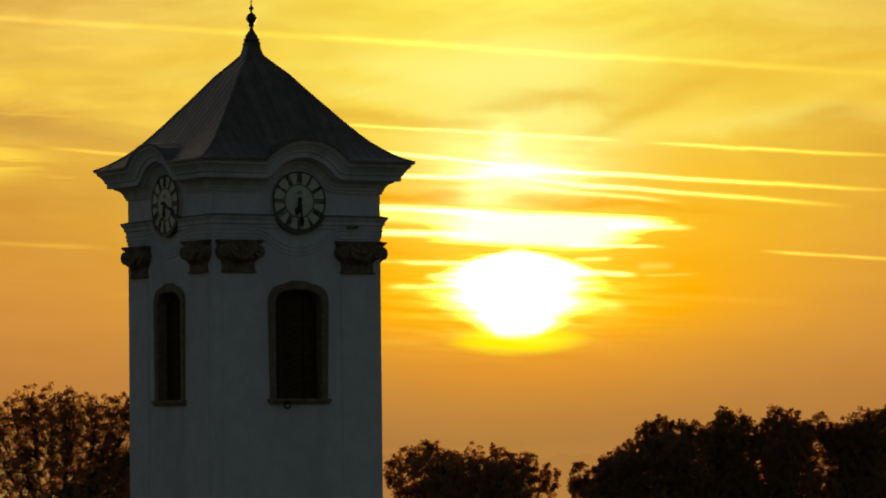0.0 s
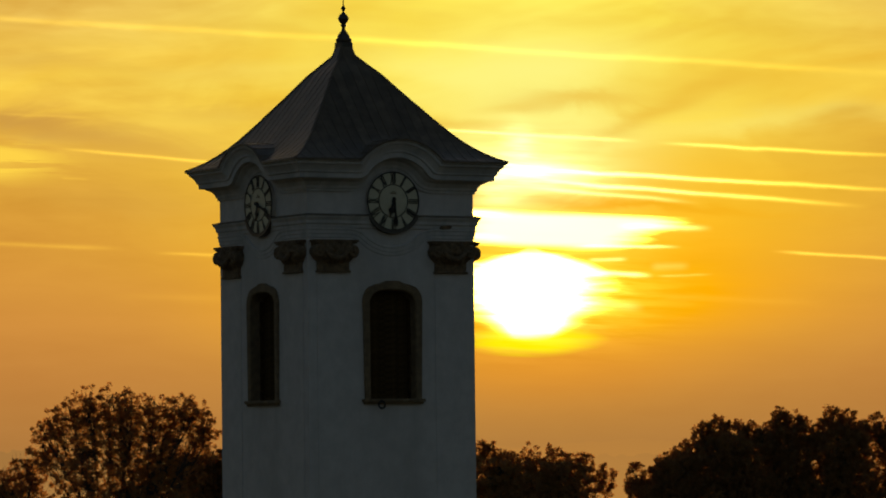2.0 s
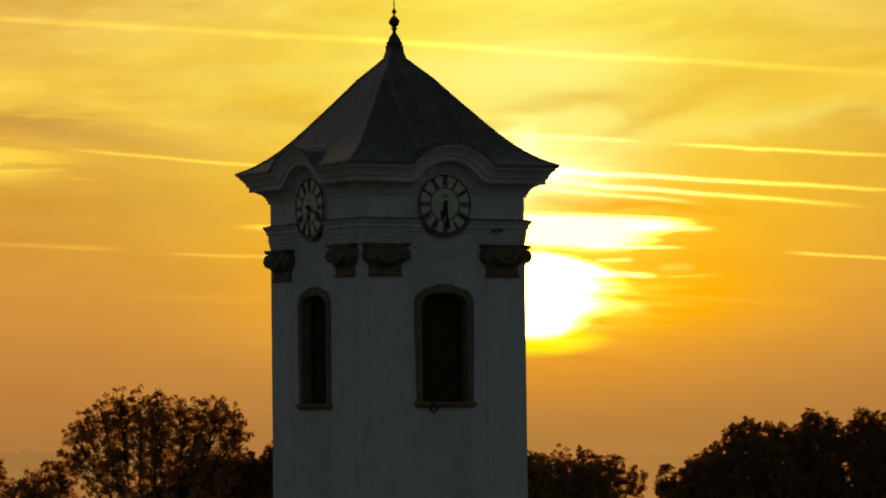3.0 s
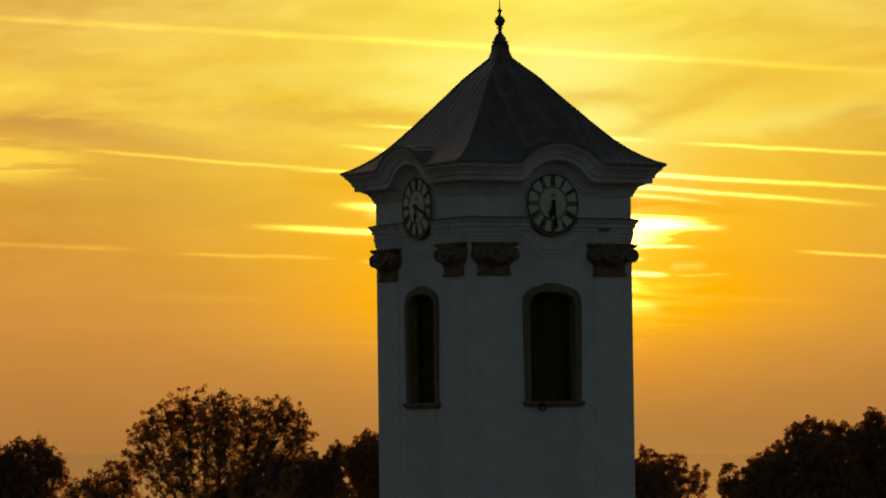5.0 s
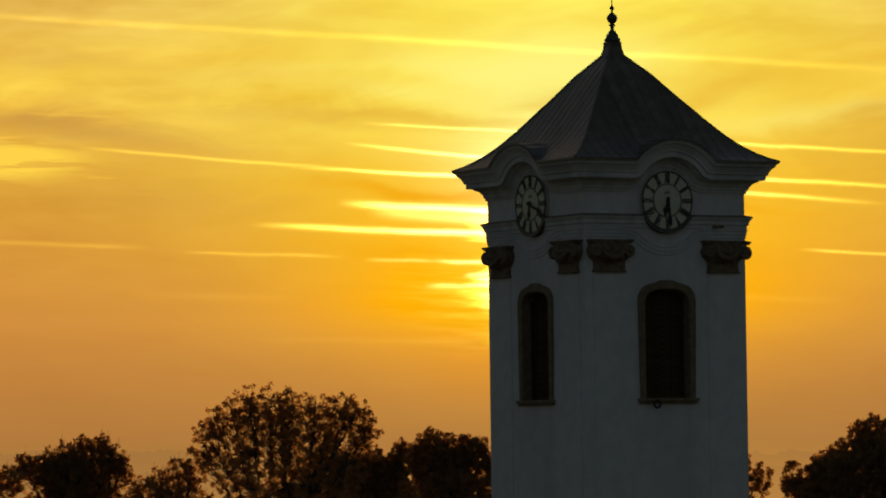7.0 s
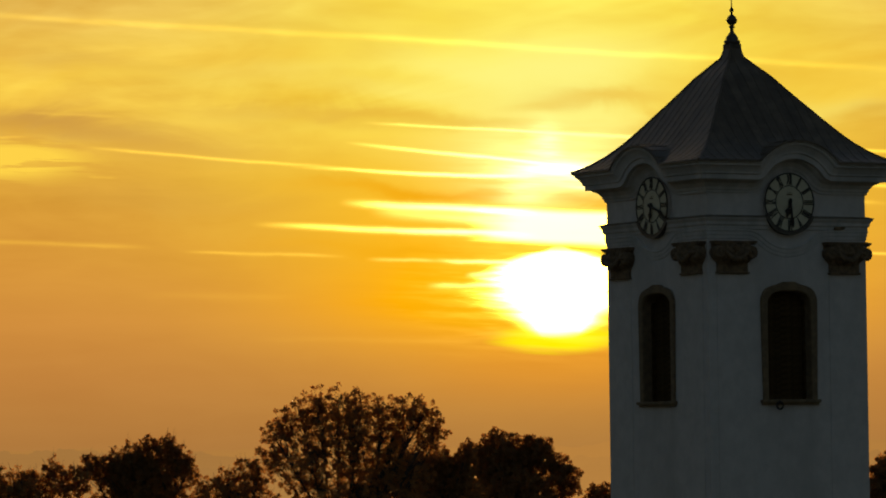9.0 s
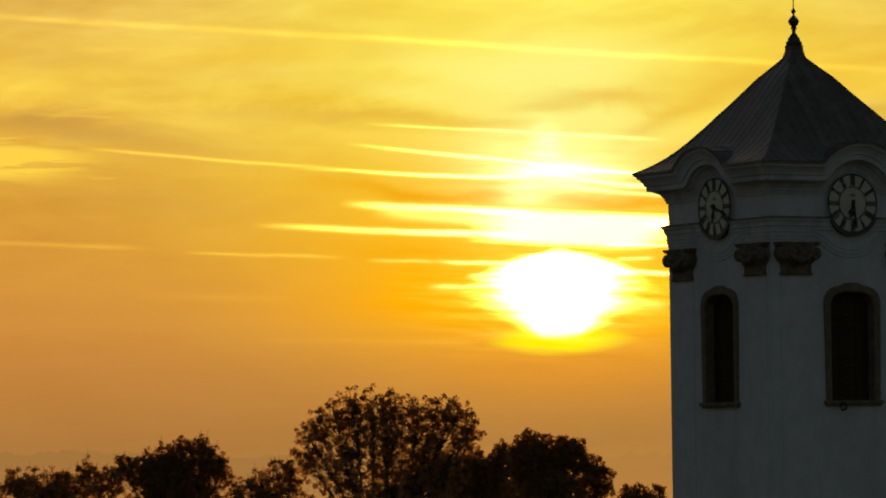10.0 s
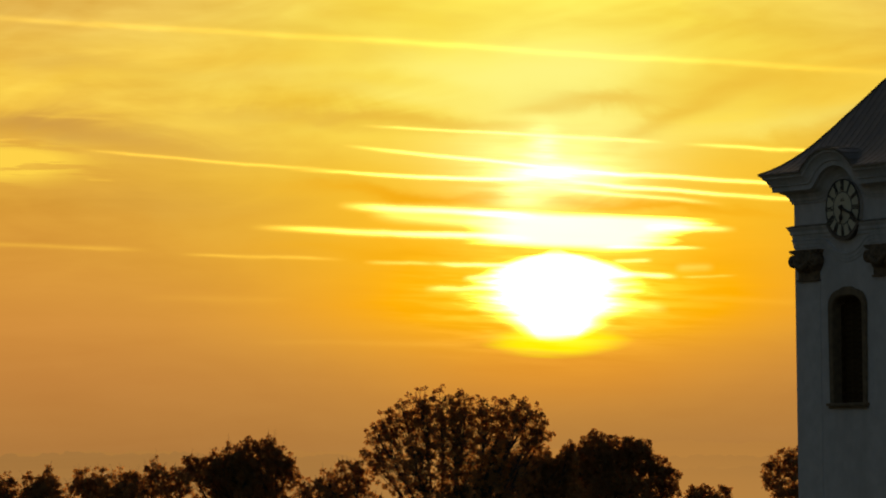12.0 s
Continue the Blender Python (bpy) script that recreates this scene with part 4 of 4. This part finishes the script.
def build_tree(x, y, puffs, fills, seed, leaf_mat, label, density=1.0, leaf=0.14, clump=0.16, twigs=0.0, group="trees beyond the tower"):
    """puffs: (dx, top above the eye, half width) of the billows along the crown's outline; fills: the same with a half height, the body of the crown.
    Trunk and limbs reach into every billow."""
    rng = random.Random(seed)
    nrg = np.random.default_rng(seed)
    tree = tagged(new("tree"), label, "tree", group)
    tree.matrix_basis = pose(x, y, 0)
    vs, fs = [], []
    body = [(dx, top, hw, hw * 0.9 + 0.35, 1.0) for dx, top, hw in puffs] + [(dx, top, hw, hh, 0.85 if density < 1.2 else 1.5) for dx, top, hw, hh in fills]
    dx, top, hw, hh = fills[-1]
    body.append((dx, top - 1.3 * hh, hw * 1.0, hh * 1.1, 1.0))
    fork = EYE + top - 2.4 * hh
    trunk = [Vector((dx * q + 0.25 * math.sin(q * 5 + seed), 0.2 * math.sin(q * 4), -0.4 + q * (fork + 0.4))) for q in (i / 6 for i in range(7))]
    tube(vs, fs, trunk, [0.40 - 0.2 * i / 6 for i in range(7)], 9)
    mesh_part("trunk", vs, fs, M_BARK, tree)
    centres = []
    for dx, top, hw, hh, thick in body:
        vs, fs = [], []
        cz = EYE + top + 0.15 - hh
        c = Vector((dx, rng.uniform(-0.8, 0.8) * min(hw, 1.5), cz))
        mid = trunk[-1].lerp(c, 0.5) + Vector((rng.uniform(-0.6, 0.6), rng.uniform(-0.5, 0.5), -0.4))
        limb = [trunk[-1], mid, c, c + Vector((rng.uniform(-0.3, 0.3), 0, hh * 0.6))]
        tube(vs, fs, limb, [0.10, 0.06, 0.035, 0.012], 6)
        for i in range(int(density * thick * 40 * hw * hh) + 4):
            v = Vector((rng.gauss(0, 1), rng.gauss(0, 1), rng.gauss(0, 1))).normalized()
            r = rng.random() ** 0.40 * (1.08 if rng.random() < 0.06 else 1.0)
            n = 1.0 + 0.30 * noise.noise(v * 2.6 + Vector((seed, dx, 0)))
            p = c + Vector((v.x * hw, v.y * hw * 0.75, v.z * hh)) * r * n
            centres.append((p, v * r))
            start = limb[1].lerp(limb[3], 0.3 + 0.7 * rng.random())
            if density < 1.4 or i % 3 == 0:
                m2 = start.lerp(p, 0.55) + Vector((0, 0, -0.12))
                tube(vs, fs, [start, m2, p], [0.022, 0.014, 0.006], 3)
            if r > 0.75 and v.z > 0 and rng.random() < twigs:
                q = p + Vector((v.x * 0.35 + rng.uniform(-0.1, 0.1), v.y * 0.3, 0.25 + 0.35 * rng.random()))
                tube(vs, fs, [p, q], [0.012, 0.004], 3)
        mesh_part("limb", vs, fs, M_BARK, tree)
    # leaves: pointed folded blades that spray outwards and up from the tip of each twig
    per = 28
    cen = np.array([tuple(p) for p, _ in centres])
    way = np.array([tuple(w) for _, w in centres]) + np.array([0, 0, 0.35])
    n = len(cen) * per
    size = clump * (0.55 + 0.9 * nrg.random(len(cen)))
    ball = nrg.normal(size=(n, 3))
    ball /= np.linalg.norm(ball, axis=1)[:, None]
    pos = np.repeat(cen, per, axis=0) + ball * (nrg.random(n) ** 0.6 * np.repeat(size, per))[:, None] * np.array([0.8, 0.8, 0.7])
    d1 = ball * 1.1 + 0.55 * np.repeat(way, per, axis=0) + 0.5 * nrg.normal(size=(n, 3))
    d1 /= np.linalg.norm(d1, axis=1)[:, None]
    d2 = np.cross(d1, nrg.normal(size=(n, 3)))
    d2 /= np.linalg.norm(d2, axis=1)[:, None]
    d3 = np.cross(d1, d2)
    L = (leaf * (0.55 + 0.9 * nrg.random(n)))[:, None]
    quad = np.stack([pos, pos + d1 * L * 0.55 + d2 * L * 0.36 + d3 * L * 0.08, pos + d1 * L, pos + d1 * L * 0.55 - d2 * L * 0.36 + d3 * L * 0.08], axis=1).reshape(-1, 3)
    me = bpy.data.meshes.new("crown")
    me.vertices.add(len(quad))
    me.vertices.foreach_set("co", quad.ravel())
    me.loops.add(len(quad))
    me.loops.foreach_set("vertex_index", np.arange(len(quad), dtype=np.int32))
    me.polygons.add(n)
    me.polygons.foreach_set("loop_start", np.arange(0, 4 * n, 4, dtype=np.int32))
    me.update(calc_edges=True)
    me.materials.append(leaf_mat)
    cr = new("crown", me)
    cr.parent = tree
    cr["kind"] = "stuff"
    return tree


# the tall open-crowned tree
build_tree(-10.2, 116, [(-4.6, 1.2, 0.9), (-4.4, 2.1, 0.9), (-3.8, 2.85, 0.9), (-2.9, 3.4, 1.1), (-2.0, 3.9, 1.1), (-0.8, 4.08, 1.3), (0.6, 3.98, 1.2), (1.8, 3.65, 1.1), (3.0, 3.65, 1.2), (4.0, 3.4, 1.1), (4.6, 2.65, 0.9), (4.7, 1.8, 0.9)],
           [(0, 3.0, 3.4, 1.9), (2.4, 1.7, 2.6, 2.2), (-2.4, 1.5, 2.6, 2.2), (1.8, 0.2, 3.0, 2.2), (0, -0.6, 4.8, 2.6)],
           11, M_LEAF_A, "broad leafy tree with an open brownish crown", 0.86)
# denser trees round it
build_tree(-4.9, 120, [(-2.0, 0.2, 1.0), (-0.8, 0.3, 1.1), (0.4, 0.2, 1.0), (1.45, 0.8, 0.4), (1.3, 0.0, 0.8)], [(0, -0.7, 2.8, 2.4)],
           12, M_LEAF_B, "dense dark green tree beside the taller one", 3.0)
build_tree(0.0, 128, [(-2.5, 0.8, 0.8), (-1.4, 1.35, 0.9), (-0.5, 1.2, 0.8), (0.7, 1.05, 0.9), (1.5, 0.9, 0.8), (2.2, 0.1, 0.8), (3.0, -0.7, 0.8)], [(-0.5, 0.4, 2.2, 1.6), (0, -0.9, 3.2, 2.6)],
           13, M_LEAF_B, "dense dark rounded tree behind the tower", 2.9)
build_tree(5.2, 127, [(-0.9, -2.0, 0.8), (0.0, -1.85, 0.8), (1.1, -2.1, 0.8)], [(0, -2.6, 1.8, 2.0)], 14, M_LEAF_B, "low dark tree behind the tower", 2.3)
build_tree(13.3, 124, [(-4.3, -0.35, 0.7), (-3.3, 0.35, 0.7), (-2.2, 0.75, 0.9), (-1.0, 0.2, 0.8), (0.3, 0.15, 0.9), (1.6, 0.2, 0.9), (2.7, -0.1, 0.8), (3.7, -0.05, 0.7), (4.8, -0.95, 0.7)],
           [(-1.5, -0.3, 3.0, 1.6), (2.2, -0.6, 2.2, 1.6), (0, -1.4, 4.6, 2.4)], 15, M_LEAF_A, "broad leafy tree with a ragged low crown", 1.9)
# the wood that climbs away
build_tree(21.0, 124, [(-1.0, -1.0, 0.8), (0.3, -0.9, 0.9), (1.1, -0.1, 0.9), (2.0, 0.25, 0.8), (2.7, 0.9, 0.8)], [(1.6, -0.3, 1.6, 1.6), (0.8, -1.5, 2.6, 2.2)],
           16, M_LEAF_B, "dark tree at the edge of the wood", 2.5)
build_tree(25.2, 124, [(-1.0, 1.5, 0.8), (-0.2, 1.85, 0.9), (1.0, 1.5, 0.8), (1.6, 1.65, 0.7), (2.4, 1.2, 0.7)], [(0.3, 0.9, 2.2, 1.8), (0.3, -0.6, 3.0, 2.6)],
           17, M_LEAF_B, "tall dark broadleaf tree standing in the wood", 2.5)
build_tree(29.0, 125, [(-0.9, 1.6, 0.8), (-0.2, 2.45, 0.65), (0.7, 2.1, 0.8), (1.6, 1.4, 0.8)], [(0.1, 1.2, 1.9, 1.8), (0, -0.6, 2.8, 2.6)],
           18, M_LEAF_B, "tall dark broadleaf tree with a pointed top", 2.5)
build_tree(32.4, 125, [(-1.0, 1.7, 0.7), (-0.4, 2.45, 0.7), (0.6, 2.1, 0.8), (1.2, 1.5, 0.7)], [(0.0, 1.2, 1.9, 1.8), (0, -0.6, 2.8, 2.6)],
           19, M_LEAF_B, "tall dark broadleaf tree with a pointed top", 2.5)
build_tree(36.4, 125, [(-1.8, 1.9, 0.8), (-0.8, 1.5, 0.8), (0.4, 2.1, 0.9), (1.2, 2.25, 0.9), (2.2, 2.4, 1.0), (3.4, 2.4, 1.0)], [(0.6, 1.3, 2.8, 1.9), (0.8, -0.6, 3.6, 2.6)],
           20, M_LEAF_B, "broad dark tree in the thick of the wood", 2.5)
# smaller growth on the other side
build_tree(-22.4, 125.5, [(-3.3, 0.3, 0.6), (-2.4, 0.2, 0.8), (-1.6, 0.55, 0.8), (-0.8, 0.85, 0.9), (0.3, 1.25, 0.9), (1.3, 1.35, 0.8), (2.0, 0.75, 0.8), (2.6, 0.0, 0.6)], [(0, 0.2, 2.4, 1.6), (-0.2, -1.0, 3.1, 2.3)],
           21, M_LEAF_B, "dense dark rounded tree in the field", 2.3, twigs=0.35)
build_tree(-17.0, 122, [(-1.9, -1.0, 0.7), (-0.5, -0.75, 0.8), (0.6, -0.2, 0.8), (1.4, 0.0, 0.8)], [(0, -1.3, 2.7, 1.6)], 22, M_LEAF_A, "thin ragged bush beside the tall tree", 1.3, twigs=0.8)
build_tree(-29.4, 123, [(-2.6, -0.6, 0.7), (-1.6, -0.4, 0.8), (0.0, -0.3, 0.9), (1.6, 0.0, 0.8), (2.5, -0.3, 0.7), (3.3, -0.5, 0.7)], [(-0.2, -0.8, 3.9, 1.5)], 23, M_LEAF_A, "thin ragged bushes with bare twigs", 1.4, twigs=0.9)
build_tree(-34.3, 123, [(-0.6, -0.7, 0.7), (0.2, -0.45, 0.7)], [(-0.1, -1.2, 1.9, 1.5)], 24, M_LEAF_B, "small dark tree in the field", 1.9, twigs=0.5)
build_tree(-37.2, 123, [(0.8, -0.7, 0.7), (-0.2, -0.55, 0.8), (-1.2, -0.7, 0.8)], [(0, -1.3, 1.8, 1.6)], 25, M_LEAF_B, "small dark tree at the field edge", 1.6, twigs=0.5)
